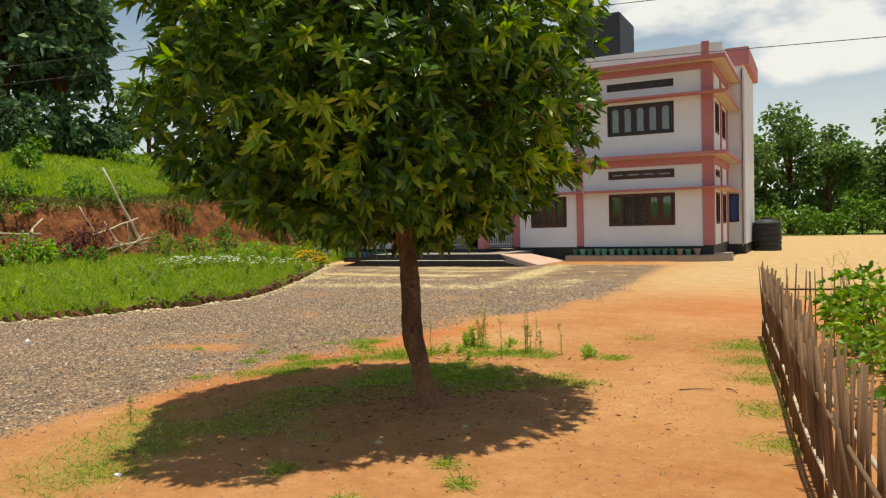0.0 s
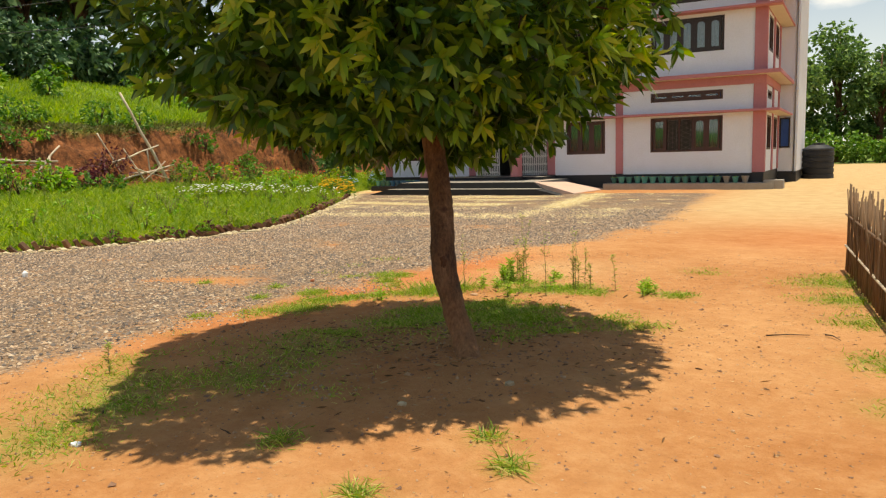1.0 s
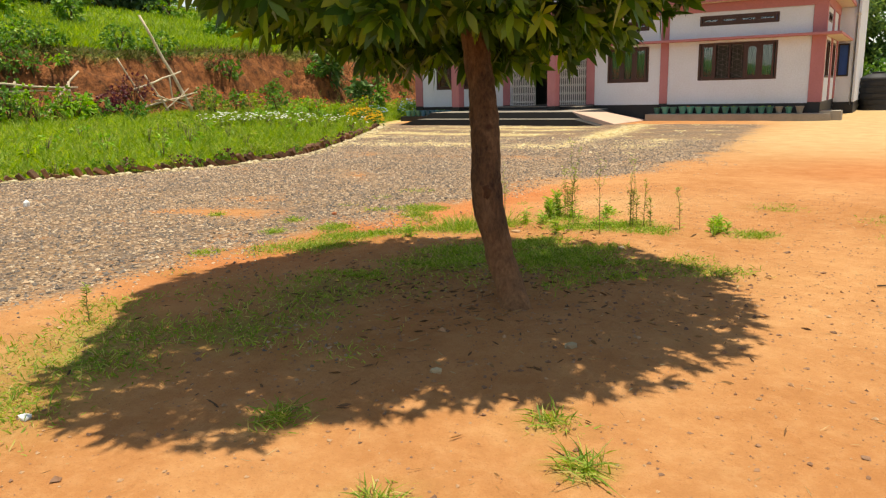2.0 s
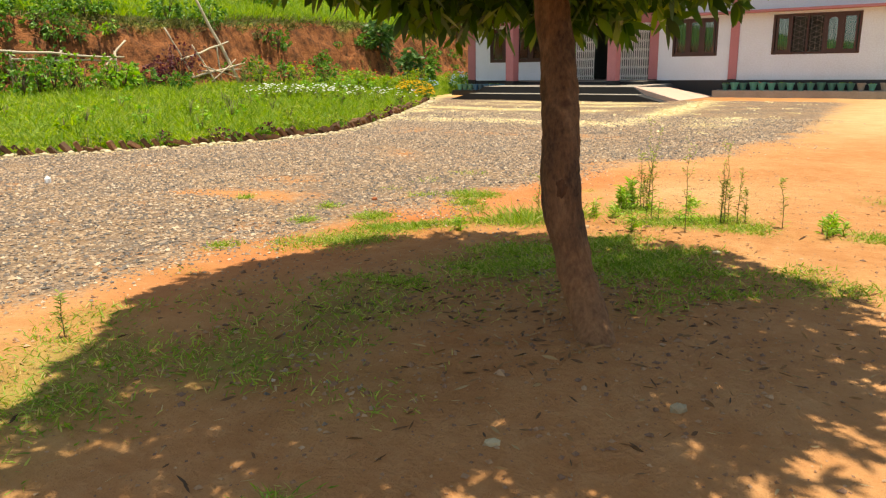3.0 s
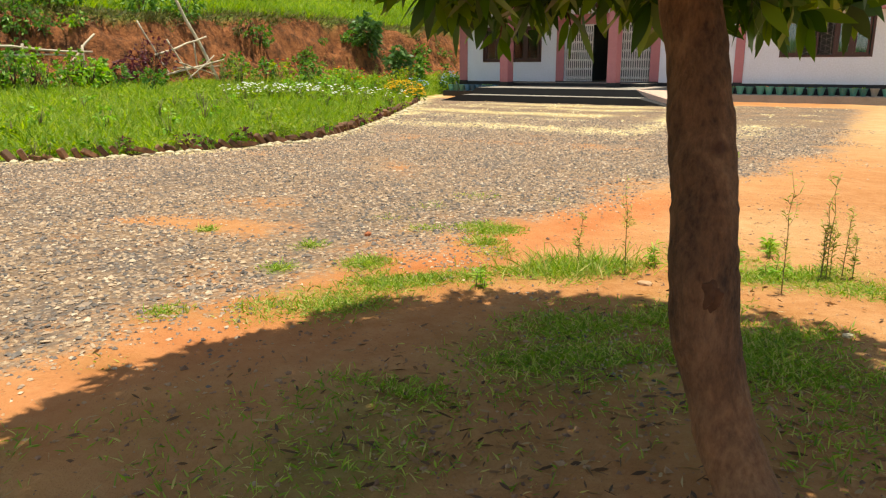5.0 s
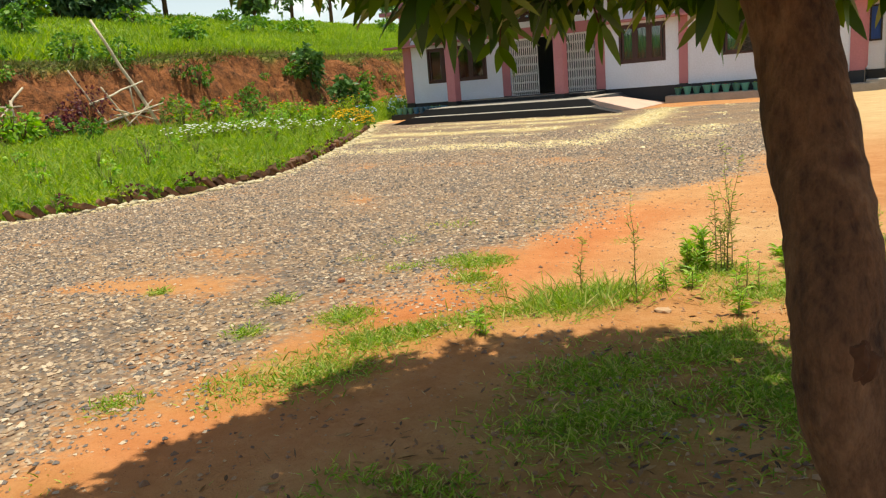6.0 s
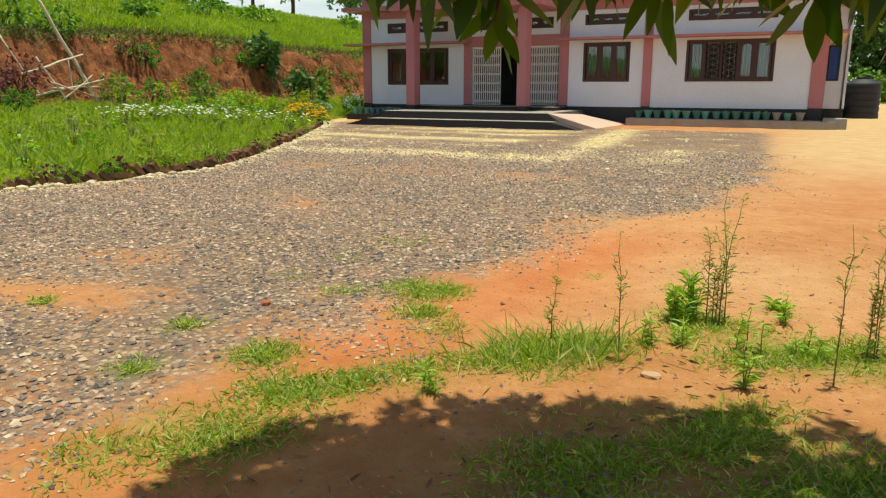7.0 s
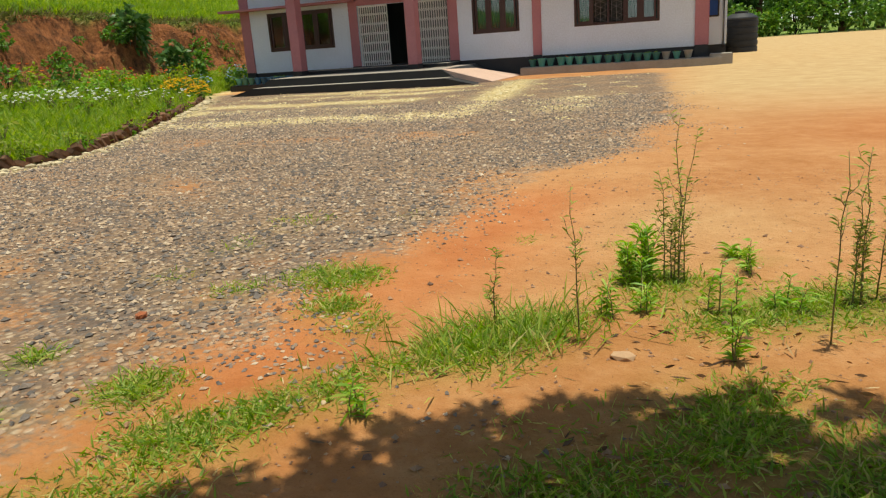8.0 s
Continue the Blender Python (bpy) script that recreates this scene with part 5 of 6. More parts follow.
# ---- weeds in the yard ----
def weed(x, y, h, kind, label, rs):
    z = down(x, y)
    w = thing("weed", label, "weed", (x, y, z), "weeds in the yard")
    stalky = kind in ("tall", "thin")
    stems = {"thin": 1, "tall": 3, "bushy": 9, "small": 3}[kind]
    Bl, Dl, Ll, Wl = [], [], [], []
    for sidx in range(stems):
        tall_ = h * (1.0 if sidx == 0 else rs.uniform(0.5, 0.95))
        ox, oy = (0, 0) if sidx == 0 else rs.normal(size=2) * (0.045 if kind == "bushy" else 0.03)
        lean = rs.normal(size=2) * (0.05 if stalky else 0.10) * tall_
        kink = rs.normal(size=(7, 2)) * 0.006 * tall_ / 0.4
        qs = np.linspace(0, 1, 7)
        pts = [(x + ox + lean[0] * q * q + kink[i][0] * q, y + oy + lean[1] * q * q + kink[i][1] * q, z - 0.01 + tall_ * q) for i, q in enumerate(qs)]
        stem = rods("stem", [(pts, [0.0036 * (1 - 0.72 * q) for q in qs])], M["weed_stem"], w, 5)
        shoots = [(pts, 0.05, 1.0, {"bushy": 34, "tall": 40, "thin": 34, "small": 24}[kind])]
        if stalky:
            # side shoots on the upper stalk
            for _ in range(rs.randint(4, 9)):
                q = rs.uniform(0.3, 0.95)
                i = min(5, int(q * 6))
                st = np.array(pts[i]) + (np.array(pts[i + 1]) - np.array(pts[i])) * (q * 6 - i)
                a = rs.uniform(0, 6.28)
                ln = tall_ * rs.uniform(0.08, 0.20) * (1.15 - 0.6 * q)
                run = [tuple(st), tuple(st + ln * 0.5 * np.array((math.cos(a) * 0.8, math.sin(a) * 0.8, 0.75))), tuple(st + ln * np.array((math.cos(a) * 0.62, math.sin(a) * 0.62, 1.05)))]
                side = rods("side_shoot", [(run, [0.0018, 0.0014, 0.0007])], M["weed_stem"], None, 4)
                side.parent = stem
                shoots.append((run, 0.25, 1.0, 7))
        for run, q0, q1, count in shoots:
            R_n = len(run) - 1
            for q in np.linspace(q0, q1, count):
                i = min(R_n - 1, int(q * R_n))
                p = np.array(run[i]) + (np.array(run[i + 1]) - np.array(run[i])) * (q * R_n - i)
                a = rs.uniform(0, 6.28)
                Bl.append(p)
                Dl.append((math.cos(a), math.sin(a), {"bushy": 1.0, "small": 0.7}.get(kind, 0.8) + 0.3 * rs.normal()))
                ln = {"bushy": 0.075, "small": 0.070}.get(kind, 0.040)
                if stalky and q < 0.3 and len(run) > 3:
                    ln *= 1.9
                Ll.append(ln * rs.uniform(0.5, 1.25))
                Wl.append(0.0095 if not stalky else 0.0068)
    foliage("foliage", Bl, Dl, Ll, Wl, M["stalk_leaf" if stalky else "weed"], w, rs, 0.35, 3)


rw = np.random.RandomState(71)
for x, y, h, kind, lab in ((-0.09, -19.88, 0.27, "bushy", "bushy bright green weed on bare earth"), (-0.16, -19.94, 0.22, "bushy", "bushy bright green weed on bare earth"),
                           (0.06, -19.86, 0.74, "tall", "tall spindly weed with small leaves on bare earth"), (0.0, -19.9, 0.5, "tall", "tall spindly weed with small leaves on bare earth"),
                           (-0.27, -20.62, 0.58, "thin", "single thin upright weed at the grass edge"), (0.22, -20.25, 0.22, "small", "leafy green weed in low grass"),
                           (0.25, -20.72, 0.22, "small", "leafy green weed by the tree shade"), (0.35, -19.74, 0.16, "small", "small green weed seedling on bare earth"),
                           (0.57, -20.53, 0.68, "thin", "thin reddish-stemmed weed on bare earth"), (0.73, -20.13, 0.60, "tall", "branching spindly weed on bare earth"),
                           (0.80, -20.05, 0.42, "tall", "branching spindly weed on bare earth"), (0.47, -20.16, 0.13, "small", "small green weed seedling on bare earth"),
                           (-0.05, -20.3, 0.13, "small", "small green weed seedling in low grass"), (1.12, -20.08, 0.36, "thin", "short spindly weed on bare earth"), (1.45, -20.15, 0.16, "bushy", "low leafy weed on bare earth"),
                           (-0.62, -20.5, 0.32, "thin", "single thin upright weed at the grass edge"), (-0.2, -20.35, 0.15, "small", "small green weed seedling in low grass"),
                           (-1.1, -24.1, 0.22, "thin", "single thin upright weed in shaded grass"), (-0.85, -21.3, 0.12, "small", "small green weed seedling in low grass"), (0.3, -19.5, 0.06, "small", "small green weed seedling on bare earth")):
    weed(x, y, h, kind, lab, rw)


# ---- loose small things on the ground ----
def rubble(name, x, y, size, material, label, category):
    m = STONE.copy()
    m.materials.clear()
    m.materials.append(material)
    o = new(name, m)
    o.matrix_world = pose(x, y, down(x, y) + size[2] * 0.4, 0, 0, 37 * x) @ Matrix.Diagonal((*size, 1))
    return tagged(o, label, category)


rubble("clod", -2.2, -20.67, (0.035, 0.028, 0.022), M["clod"], "lump of red clay on the gravel", "clod")
rubble("stone", 1.47, -23.40, (0.035, 0.026, 0.02), M["edge_stone"], "pale stone lying on shaded earth", "stone")
rubble("stone", 1.06, -23.9, (0.03, 0.02, 0.015), M["edge_stone"], "pale stone lying on shaded earth", "stone")
rubble("stone", 0.95, -21.1, (0.03, 0.022, 0.014), M["edge_stone"], "pale stone lying on shaded earth", "stone")
rubble("clod", -0.1, -20.75, (0.05, 0.035, 0.016), M["crumb"], "flat lump of brown earth at the grass edge", "clod")
rubble("litter", -0.15, -24.99, (0.035, 0.025, 0.015), M["paper"], "crumpled white scrap on the earth", "litter")
rubble("litter", -6.01, -21.69, (0.05, 0.04, 0.06), M["paper"], "crumpled white paper on the gravel", "litter")
for (xa, ya), (xb, yb) in (((2.62, -21.40), (2.90, -21.32)), ((3.0, -21.28), (3.1, -21.42))):
    t_ = rods("twig", [(((xa, ya, down(xa, ya) + 0.012), ((xa + xb) / 2, (ya + yb) / 2 + 0.015, down(xa, ya) + 0.02), (xb, yb, down(xb, yb) + 0.012)), (0.006, 0.005, 0.003))], M["twig"], None, 6)
    tagged(t_, "dry fallen twig lying on the earth", "twig")


# ---- bushes and flowers ----
def bush(name, x, y, w, h, material, label, rs, n=500, leaf=0.10, petals=None, np_=60, category="bush", z=None, per=6):
    z = down(x, y) if z is None else z
    b = thing(name, label, category, (x, y, z))
    runs = []
    C, O = [], []
    ns = 9
    for i in range(ns):
        a = rs.uniform(0, 6.28)
        e = np.array((math.cos(a) * w * rs.uniform(0.2, 0.75), math.sin(a) * w * rs.uniform(0.2, 0.75), h * rs.uniform(0.55, 0.95)))
        pts = [(x, y, z - 0.03), (x + e[0] * 0.4, y + e[1] * 0.4, z + e[2] * 0.55), (x + e[0], y + e[1], z + e[2])]
        runs.append((pts, [min(0.012 + 0.01 * h, 0.03 * w), min(0.009, 0.02 * w), 0.002]))
    rods("woody_base", runs, M["twig" if w > 0.3 else "weed_stem"], b, 5)
    for i in range(n // per):
        d = rs.normal(size=3)
        d /= np.linalg.norm(d)
        k = rs.uniform() ** 0.4
        wob = 1 + 0.28 * noise.noise(Vector(d * 2.2) + Vector((x, y, 0)))
        C.append((x + d[0] * w * k * wob, y + d[1] * w * k * wob, z + h * 0.52 + d[2] * h * 0.48 * k * wob))
        O.append((d[0], d[1], d[2] * 0.6 + 0.4))
    B_, D__ = clumps(C, rs, per, O, 0.6)
    foliage("foliage", B_, D__, rs.uniform(0.6, 1.3, len(B_)) * leaf, rs.uniform(0.3, 0.5, len(B_)) * leaf, material, b, rs, 0.3, 3)
    if petals:
        P_, Q_ = [], []
        for i in range(np_):
            d = rs.normal(size=3)
            d /= np.linalg.norm(d)
            d[2] = abs(d[2])
            c = np.array((x + d[0] * w, y + d[1] * w, z + h * 0.5 + d[2] * h * 0.55))
            for k in range(6):
                P_.append(c)
                Q_.append((math.cos(k * 1.05), math.sin(k * 1.05), 0.35))
        tagged(foliage("blossom", P_, Q_, rs.uniform(0.035, 0.06, len(P_)) * (0.8 if petals == "petal_white" else 1.0), np.full(len(P_), 0.030 if petals == "petal_white" else 0.036), M[petals], b, rs, 0.1, 2), kind="stuff")
    return b


ru = np.random.RandomState(81)
# flowers in and behind the lawn
for x, y, w, h, pm, lab in ((-13.8, -4.9, 0.55, 0.55, "petal_yellow", "clump of bright yellow garden flowers"), (-14.6, -4.3, 0.5, 0.5, "petal_yellow", "clump of bright yellow garden flowers"), (-13.2, -5.3, 0.35, 0.4, "petal_yellow", "clump of bright yellow garden flowers")):
    bush("flower_bush", x, y, w, h, M["bush"], lab, ru, 420, 0.09, pm, 90, "flowers")
for i in range(30):
    y = -12.2 + 4.6 * i / 29
    x = -13.2 + 0.22 * (y + 10) + ru.normal() * 0.45
    bush("flower_bush", x, y + ru.normal() * 0.15, 0.20, 0.42, M["hill_grass"], "low clump of small white flowers in grass", ru, 60, 0.10, "petal_white", 8, "flowers")
for x, y, h in ((-16.0, -5.8, 0.8), (-16.8, -4.0, 0.8), (-16.4, -2.4, 0.75), (-17.2, -1.0, 0.8), (-15.4, -3.2, 0.7), (-17.5, -6.6, 0.9), (-16.9, -7.6, 0.9), (-17.8, 0.6, 0.8), (-17.2, 2.0, 0.7), (-17.3, -8.8, 1.0)):
    bush("flower_bush", x, y, 0.38, h * 0.95, M["grass"], "upright leafy plant with orange flowers by the bank", ru, 170, 0.14, "petal_orange", 4, "flowers")
for x, y, h in ((-15.9, -1.6, 0.5), (-15.4, 0.2, 0.7), (-16.0, 1.2, 0.8)):
    bush("flower_bush", x, y, 0.5, h, M["bush"], "bush with pale blue flowers near the house corner", ru, 420, 0.12, "petal_blue", 40, "flowers")
# shrubs on and under the bank
for x, y, w, h, mt, lab, n_, lf in ((-18.3, -8.2, 0.42, 1.0, "bush", "tall leafy shrub beside bamboo poles", 380, 0.14), (-18.2, -7.0, 0.36, 0.9, "bush", "tall leafy shrub under the red bank", 320, 0.14),
                                   (-18.6, -11.0, 0.7, 1.35, "purple", "dark purple-leaved shrub before the bank", 600, 0.11), (-18.2, -12.0, 0.5, 0.8, "purple", "dark purple-leaved shrub before the bank", 500, 0.12),
                                   (-19.75, 0.2, 0.48, 1.5, "fig", "dark broad-leaved shrub leaning from the red bank", 420, 0.34), (-18.7, 0.9, 0.5, 1.3, "fig", "dark broad-leaved shrub under the red bank", 420, 0.30), (-18.2, 1.7, 0.5, 1.1, "bush", "leafy shrub against the red bank", 420, 0.2),
                                   (-17.6, -13.6, 0.5, 0.7, "weed", "bright lime-green leafy shrub on the lawn", 320, 0.20), (-17.2, -15.0, 0.6, 0.9, "bush_lime", "low green shrub at the bank foot", 240, 0.14),
                                   (-18.0, -16.2, 0.8, 1.3, "bush", "low green shrub at the bank foot", 320, 0.14), (-16.6, -12.4, 0.35, 0.6, "bush", "small upright shrub on the lawn", 300, 0.13), (-17.9, -5.2, 0.4, 0.8, "bush", "tall leafy shrub under the red bank", 400, 0.14)):
    bush("shrub", x, y, w, h, M[mt], lab, ru, n_, lf)
for y, off, h in ((-3.4, 0.75, 0.7), (-5.6, 0.9, 1.1), (-0.4, 0.7, 0.8), (-8.6, 1.2, 1.2), (-10.2, 1.3, 1.3), (-14.6, 0.8, 1.6), (-16.2, 0.9, 1.7), (-12.6, 1.6, 1.0), (-17.6, 1.0, 1.6), (4.5, 0.7, 0.8), (-13.4, 1.9, 1.2), (-15.3, 2.2, 1.4), (-1.8, 0.35, 0.35), (-6.9, 0.45, 0.35)):
    x = float(np.interp(y, BANK_Y, BANK_X)) - off
    bush("shrub", x, y, 0.35 + 0.22 * h, h * 0.8, M["bush"], "green shrub growing on the brow of the bank", ru, int(420 * h), 0.15)
for i in range(26):
    y = -20 + i * 2.5 + ru.normal() * 0.6
    x = float(np.interp(y, BANK_Y, BANK_X)) - ru.uniform(7, 24)
    bush("shrub", x, y, ru.uniform(0.6, 1.5), ru.uniform(0.7, 1.7), M["bush_lime" if i % 3 else "bush"], "pale green bush on the grassy slope", ru, 420, 0.28)
# a sapling and small plants on the lawn
for x, y, h in ((-14.0, -8.5, 0.95), (-12.4, -7.9, 0.7), (-13.4, -12.6, 0.5), (-11.0, -10.2, 0.5)):
    weed(x, y, h, "thin", "slender sapling standing in the lawn", ru)
for i in range(52):
    y = ru.uniform(-22.5, -8)
    x = float(np.interp(y, EDGE_Y, EDGE_X)) - ru.uniform(-0.06, 0.22)
    bush("edging_plant", x, y, ru.uniform(0.10, 0.2), ru.uniform(0.15, 0.3), M["bush_lime" if i % 4 == 0 else ("purple" if i % 4 == 1 else "grass")], "small leafy plant behind the brick edging", ru, 90, 0.07, category="plant")
for i in range(40):
    y = ru.uniform(-16.5, 2)
    x = float(np.interp(y, BANK_Y, BANK_X)) + ru.uniform(0.5, 3.2)
    weed(x, y, ru.uniform(0.5, 1.1), "tall" if i % 2 else "thin", "tall wild stalk at the back of the lawn", ru)
for i in range(24):
    y = ru.uniform(-9.5, -1.5)
    x = float(np.interp(y, EDGE_Y, EDGE_X)) - 0.7 - 3.6 * ru.uniform() ** 0.7
    bush("garden_plant", x, y, ru.uniform(0.14, 0.24), ru.uniform(0.4, 0.72), M["hill_grass" if i % 3 == 0 else "weed"], "upright leafy stalks " + ("with orange flowers " if i % 2 else "") + "among the garden grass", ru, 84, 0.13, "petal_orange" if i % 2 else None, 2, "plant")
for i in range(36):
    y = -20.5 + 14 * ru.uniform()
    x = float(np.interp(y, EDGE_Y, EDGE_X)) - 0.4 - 5.0 * ru.uniform()
    bush("lawn_weed", x, y, ru.uniform(0.12, 0.26), ru.uniform(0.25, 0.5), M[("weed", "hill_grass", "grass")[i % 3]], "low leafy weed growing in the lawn", ru, 60, 0.10, category="weed")
# wild scrub on and below the bank
for i in range(34):
    y = -12.8 - 6.0 * ru.uniform()
    x = float(np.interp(y, BANK_Y, BANK_X)) + ru.uniform(-1.6, 1.6)
    bush("scrub_bush", x, y, ru.uniform(0.3, 0.6), ru.uniform(0.5, 1.1), M[("bush", "bush_lime", "weed", "bush")[i % 4]], "wild mixed green scrub on the bank", ru, 130, 0.14)
for i in range(26):
    y = ru.uniform(-13, 8)
    x = float(np.interp(y, BANK_Y, BANK_X)) - ru.uniform(0.1, 1.2)
    bush("scrub_bush", x, y, ru.uniform(0.15, 0.4), ru.uniform(0.2, 0.5), M[("bush", "bush", "dry")[i % 3]], "small wild plant rooted in the bank", ru, 110, 0.11)
# hedge leaves behind the stick fence
for x, y, w, h in ((4.6, -22.6, 0.7, 1.15), (4.5, -21.3, 0.7, 1.05), (4.3, -20.0, 0.6, 1.0), (4.1, -18.9, 0.5, 0.9), (5.3, -21.6, 0.9, 1.3), (5.2, -20.0, 0.9, 1.1)):
    bush("hedge_shrub", x, y, w, h, M["bush_lime"], "bright green shrub behind the stick fence", ru, 900, 0.10)
for x, y, h in ((3.85, -18.9, 1.1), (4.0, -18.4, 1.15), (4.3, -18.6, 1.0)):
    weed(x, y, h, "tall", "thin yellow-green stalk behind the stick fence", ru)

# ---- bamboo poles in front of the bank ----
rp = np.random.RandomState(91)


def pole(a, b, r, label):
    a, b = Vector(a), Vector(b)
    pts = [tuple(a.lerp(b, q) + Vector(rp.normal(size=3) * 0.012)) for q in np.linspace(0, 1, 6)]
    o = rods("bamboo_pole", [(pts, [1.25 * r * (1 - 0.35 * q) for q in np.linspace(0, 1, 6)])], M["bamboo_pale"], None, 7)
    return tagged(o, label, "pole", "bamboo poles by the bank")


LP = "long pale bamboo pole leaning against the bank"
CP = "pale bamboo crosspiece of a loose garden frame"
pole((-18.5, -8.65, 0.55), (-19.0, -10.13, 3.86), 0.05, LP)
pole((-18.6, -14.1, 0.6), (-18.7, -12.7, 2.05), 0.035, LP)
pole((-18.7, -10.2, 0.6), (-18.9, -11.2, 2.45), 0.03, LP)
pole((-18.5, -9.6, 0.55), (-18.6, -10.45, 1.95), 0.028, LP)
pole((-18.6, -9.5, 1.95), (-18.6, -9.4, 0.5), 0.022, LP)
pole((-18.6, -10.9, 1.45), (-18.6, -9.0, 2.05), 0.028, CP)
pole((-18.55, -10.6, 0.9), (-18.55, -8.4, 1.35), 0.028, CP)
pole((-18.6, -10.2, 1.1), (-18.6, -8.5, 1.15), 0.022, CP)
pole((-18.5, -9.9, 0.75), (-18.5, -8.8, 1.5), 0.02, CP)
pole((-18.5, -10.3, 1.3), (-18.5, -8.7, 0.85), 0.02, CP)
pole((-18.3, -16.6, 1.72), (-18.5, -12.9, 1.55), 0.03, "weathered bamboo rail of a low garden fence")
pole((-18.3, -16.2, 1.5), (-18.5, -13.4, 1.45), 0.025, "weathered bamboo rail of a low garden fence")
for y in (-16.2, -14.9, -13.3):
    pole((-18.4, y, 0.4), (-18.4, y + 0.05, 1.75), 0.04, "weathered bamboo fence post on the lawn edge")

# ---- far trees ----
rtq = np.random.RandomState(101)


def far_tree(x, y, h, r, mat, label, n=2600, leaf=0.34, base=0.25, z=None):
    z = down(x, y) if z is None else z
    t = thing("tree", label, "tree", (x, y, z), "trees round the place")
    v, f = tube([(x, y, z - 0.2), (x + 0.1, y, z + h * 0.3), (x - 0.05, y + 0.1, z + h * 0.65), (x, y, z + h * 0.9)], [0.03 * h, 0.024 * h, 0.014 * h, 0.004 * h], 9)
    link_part("trunk", raw_mesh("trunk", v, f, M["bark"]), t)
    runs, C, O = [], [], []
    lobes = []
    for i in range(16):
        a, q = rtq.uniform(0, 6.28), rtq.uniform(base + 0.08, 0.95)
        rr = r * (0.45 + 0.5 * math.sin(math.pi * min(1, (q - base) / (1.02 - base)) ** 0.8)) * rtq.uniform(0.6, 1.0)
        e = (x + math.cos(a) * rr * 0.75, y + math.sin(a) * rr * 0.75, z + h * q)
        s = (x, y, z + h * max(0.15, q - 0.22))
        runs.append(((s, tuple((np.array(s) + np.array(e)) / 2 + (0, 0, 0.03 * h)), e), (0.010 * h, 0.007 * h, 0.002 * h)))
        lobes.append((np.array(e), r * rtq.uniform(0.34, 0.55)))
    for run in runs:
        rods("branch", [run], M["bark"], t, 6)
    for i in range(n // 5):
        c, s = lobes[rtq.randint(len(lobes))]
        d = rtq.normal(size=3)
        d /= np.linalg.norm(d)
        p = c + d * s * rtq.uniform() ** 0.4 * (1 + 0.3 * rtq.normal() * 0.5) * (1, 1, 0.8)
        if p[2] < z + h * base * 0.6:
            continue
        C.append(p)
        O.append((d[0], d[1], d[2] * 0.5 + 0.3))
    B_, D__ = clumps(C, rtq, 5, O, 0.7)
    foliage("crown", B_, D__, rtq.uniform(0.6, 1.4, len(B_)) * leaf, rtq.uniform(0.4, 0.7, len(B_)) * leaf, mat, t, rtq, 0.25, 2)


RT = "broad leafy green tree beyond the yard"
for x, y, h, r in ((-1.4, 40, 8.2, 2.6), (1.6, 44, 11.5, 3.6), (4.6, 43, 9.6, 2.8), (-4.5, 46, 9, 3.2), (10.2, 40, 9.4, 3.0), (13.5, 44, 10.5, 3.6), (8.6, 62, 9.0, 3.5), (6.0, 70, 10.5, 3.5), (17.5, 46, 10, 3.6), (22, 48, 11, 4)):
    far_tree(x, y, h, r, M["far_leaf"], RT, 9000, 0.34, 0.10)
for x, y, w, h in ((6.9, 38.5, 1.6, 3.6), (8.4, 37.5, 1.5, 2.8), (3.0, 38, 1.4, 2.4), (0.3, 37.5, 1.6, 2.6), (11.0, 37, 1.6, 2.4), (5.0, 37.6, 1.3, 1.8), (13.5, 38, 2.0, 2.8), (-2.4, 38, 1.6, 2.8)):
    bush("bush", x, y, w, h, M["bush"], "wild green bush at the end of the yard", ru, 1400, 0.34)
LT = "huge dark-leaved tree on top of the slope"
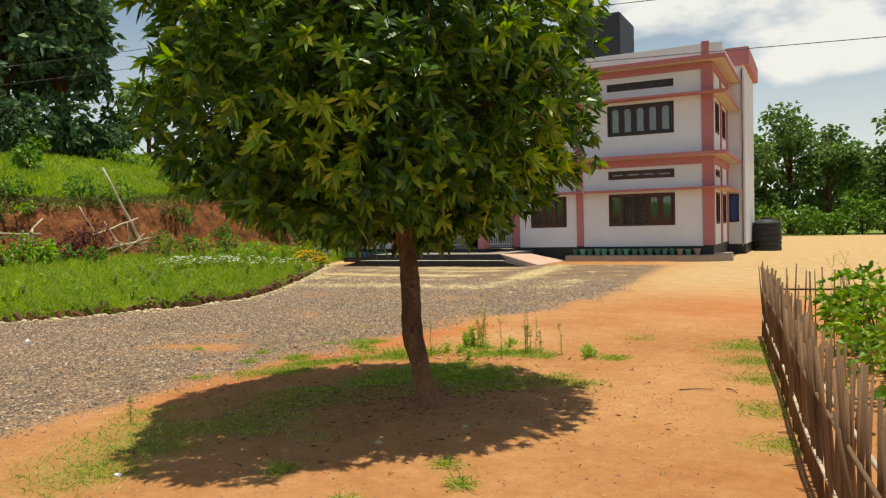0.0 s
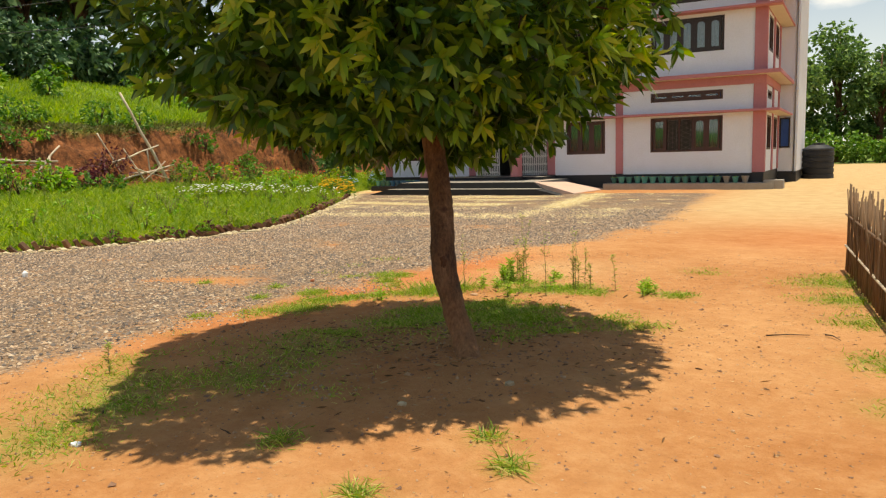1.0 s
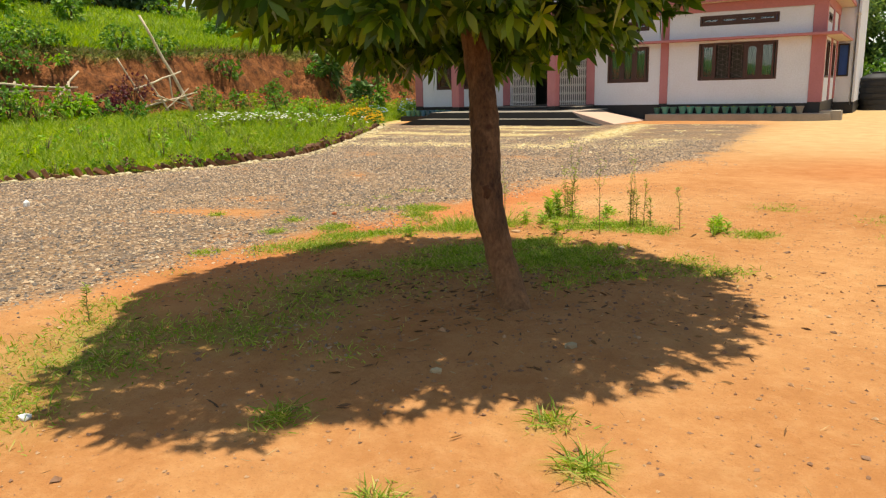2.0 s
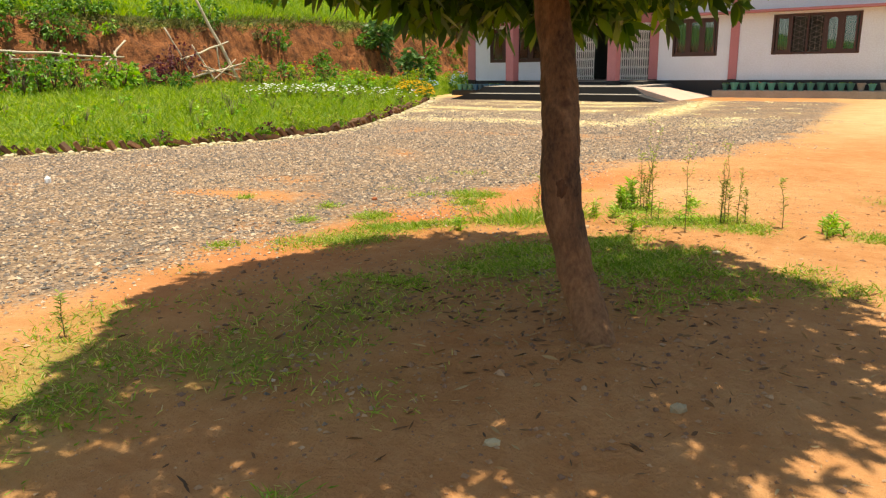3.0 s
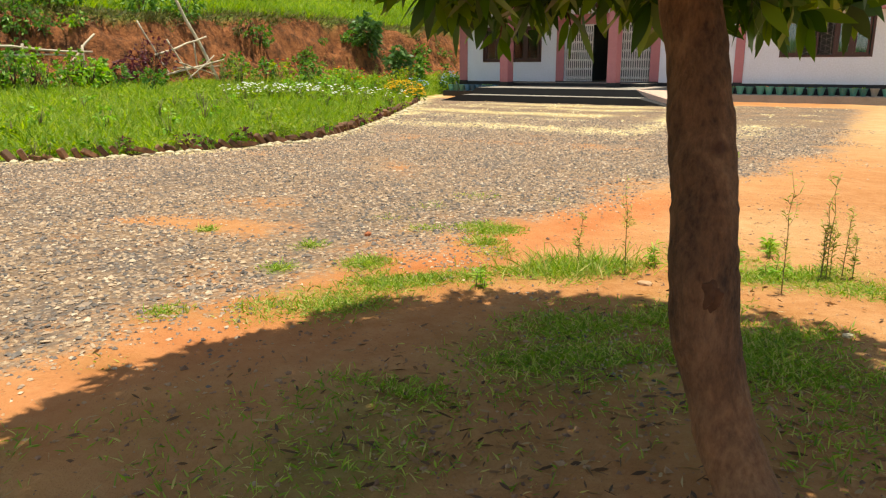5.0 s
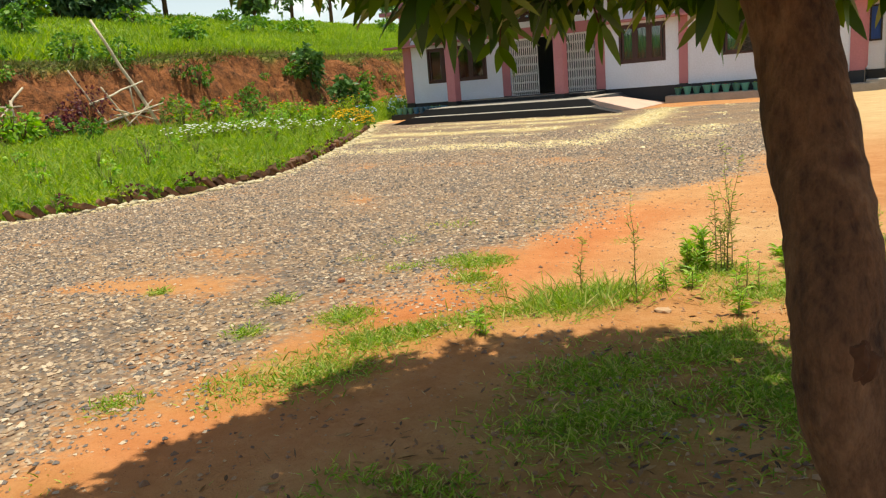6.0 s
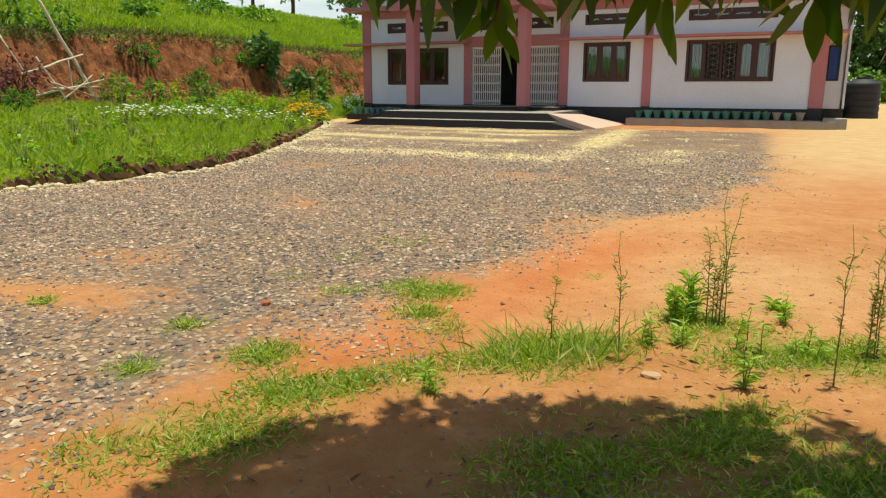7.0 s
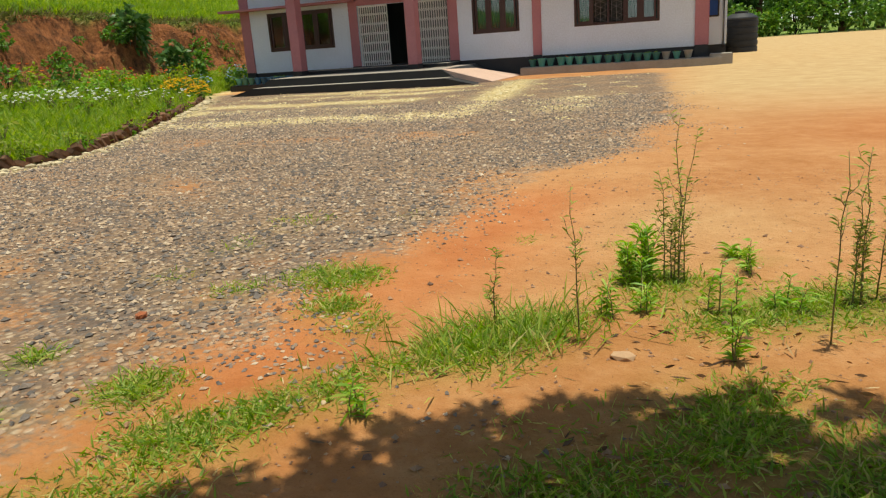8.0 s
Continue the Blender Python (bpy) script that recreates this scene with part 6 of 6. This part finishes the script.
for x, y, h, r in ((-42, -9, 19, 6.0), (-41, -3.5, 20, 5.5), (-43, 1.5, 19, 5.0), (-44, -15, 18, 6.0), (-41.5, 4.6, 16, 3.6), (-46, -21, 17, 6), (-47, 6, 18, 4.5)):
    far_tree(x, y, h, r, M["far_dark"], LT, 6500, 0.62, 0.10)
for x, y, w, h in ((-38.5, -13, 2.6, 4.0), (-38.2, -9, 2.6, 3.6), (-38.6, -5, 2.6, 4.2), (-38.8, -1, 2.5, 3.8), (-39.5, 2.5, 2.2, 4.0), (-39, 5.5, 1.8, 3.0), (-39, -17, 2.6, 4)):
    bush("bush", x, y, w, h, M["far_dark"], "dark undergrowth beneath big trees", ru, 1800, 0.5)
for x, y, h, r in ((-40, 8.0, 5.2, 1.5), (-44, 14, 6.5, 1.8), (-46, 30, 6, 2.2), (-47, 37, 7, 2.4), (-45, 44, 6, 2.5), (-46, 50, 7, 2.6), (-43, 22, 4, 1.6)):
    far_tree(x, y, h, r, M["far_leaf"], "slender tree on the crest of the slope", 1500, 0.4, 0.2)

# ---- wires ----
def wire(a, b, sag, label):
    a, b = Vector(a), Vector(b)
    pts = [tuple(a.lerp(b, q) - Vector((0, 0, sag * 4 * q * (1 - q)))) for q in np.linspace(0, 1, 14)]
    o = rods("power_line", [(pts, [0.014] * 14)], M["wire"], None, 5)
    return tagged(o, label, "cable", "overhead wires")


def two(p, q, s0, s1):
    p, q = Vector(p), Vector(q)
    return p + (q - p) * s0, p + (q - p) * s1


LW = "sagging overhead power line in front of trees"
for p, q in (((-25, -9.87, 8.5), (-25, -5.17, 9.95)), ((-25, -9.9, 7.79), (-25, -4.6, 9.32)), ((-25, -9.94, 6.83), (-25, -3.07, 8.23))):
    a, b = two(p, q, -3.0, 5.0)
    wire(a, b, 0.35, LW)
a, b = two((-0.64, -3.0, 7.15), (5.54, -3.0, 6.86), -1.2, 4.5)
wire(a + Vector((0, 1.5, 0)), b, 0.0, "thin black service cable crossing to the house roof")
a, b = two((-3.06, -3.0, 8.87), (-0.97, -3.0, 8.77), -4.0, 9.0)
wire(a, b, 0.0, "thin black overhead cable against the sky")
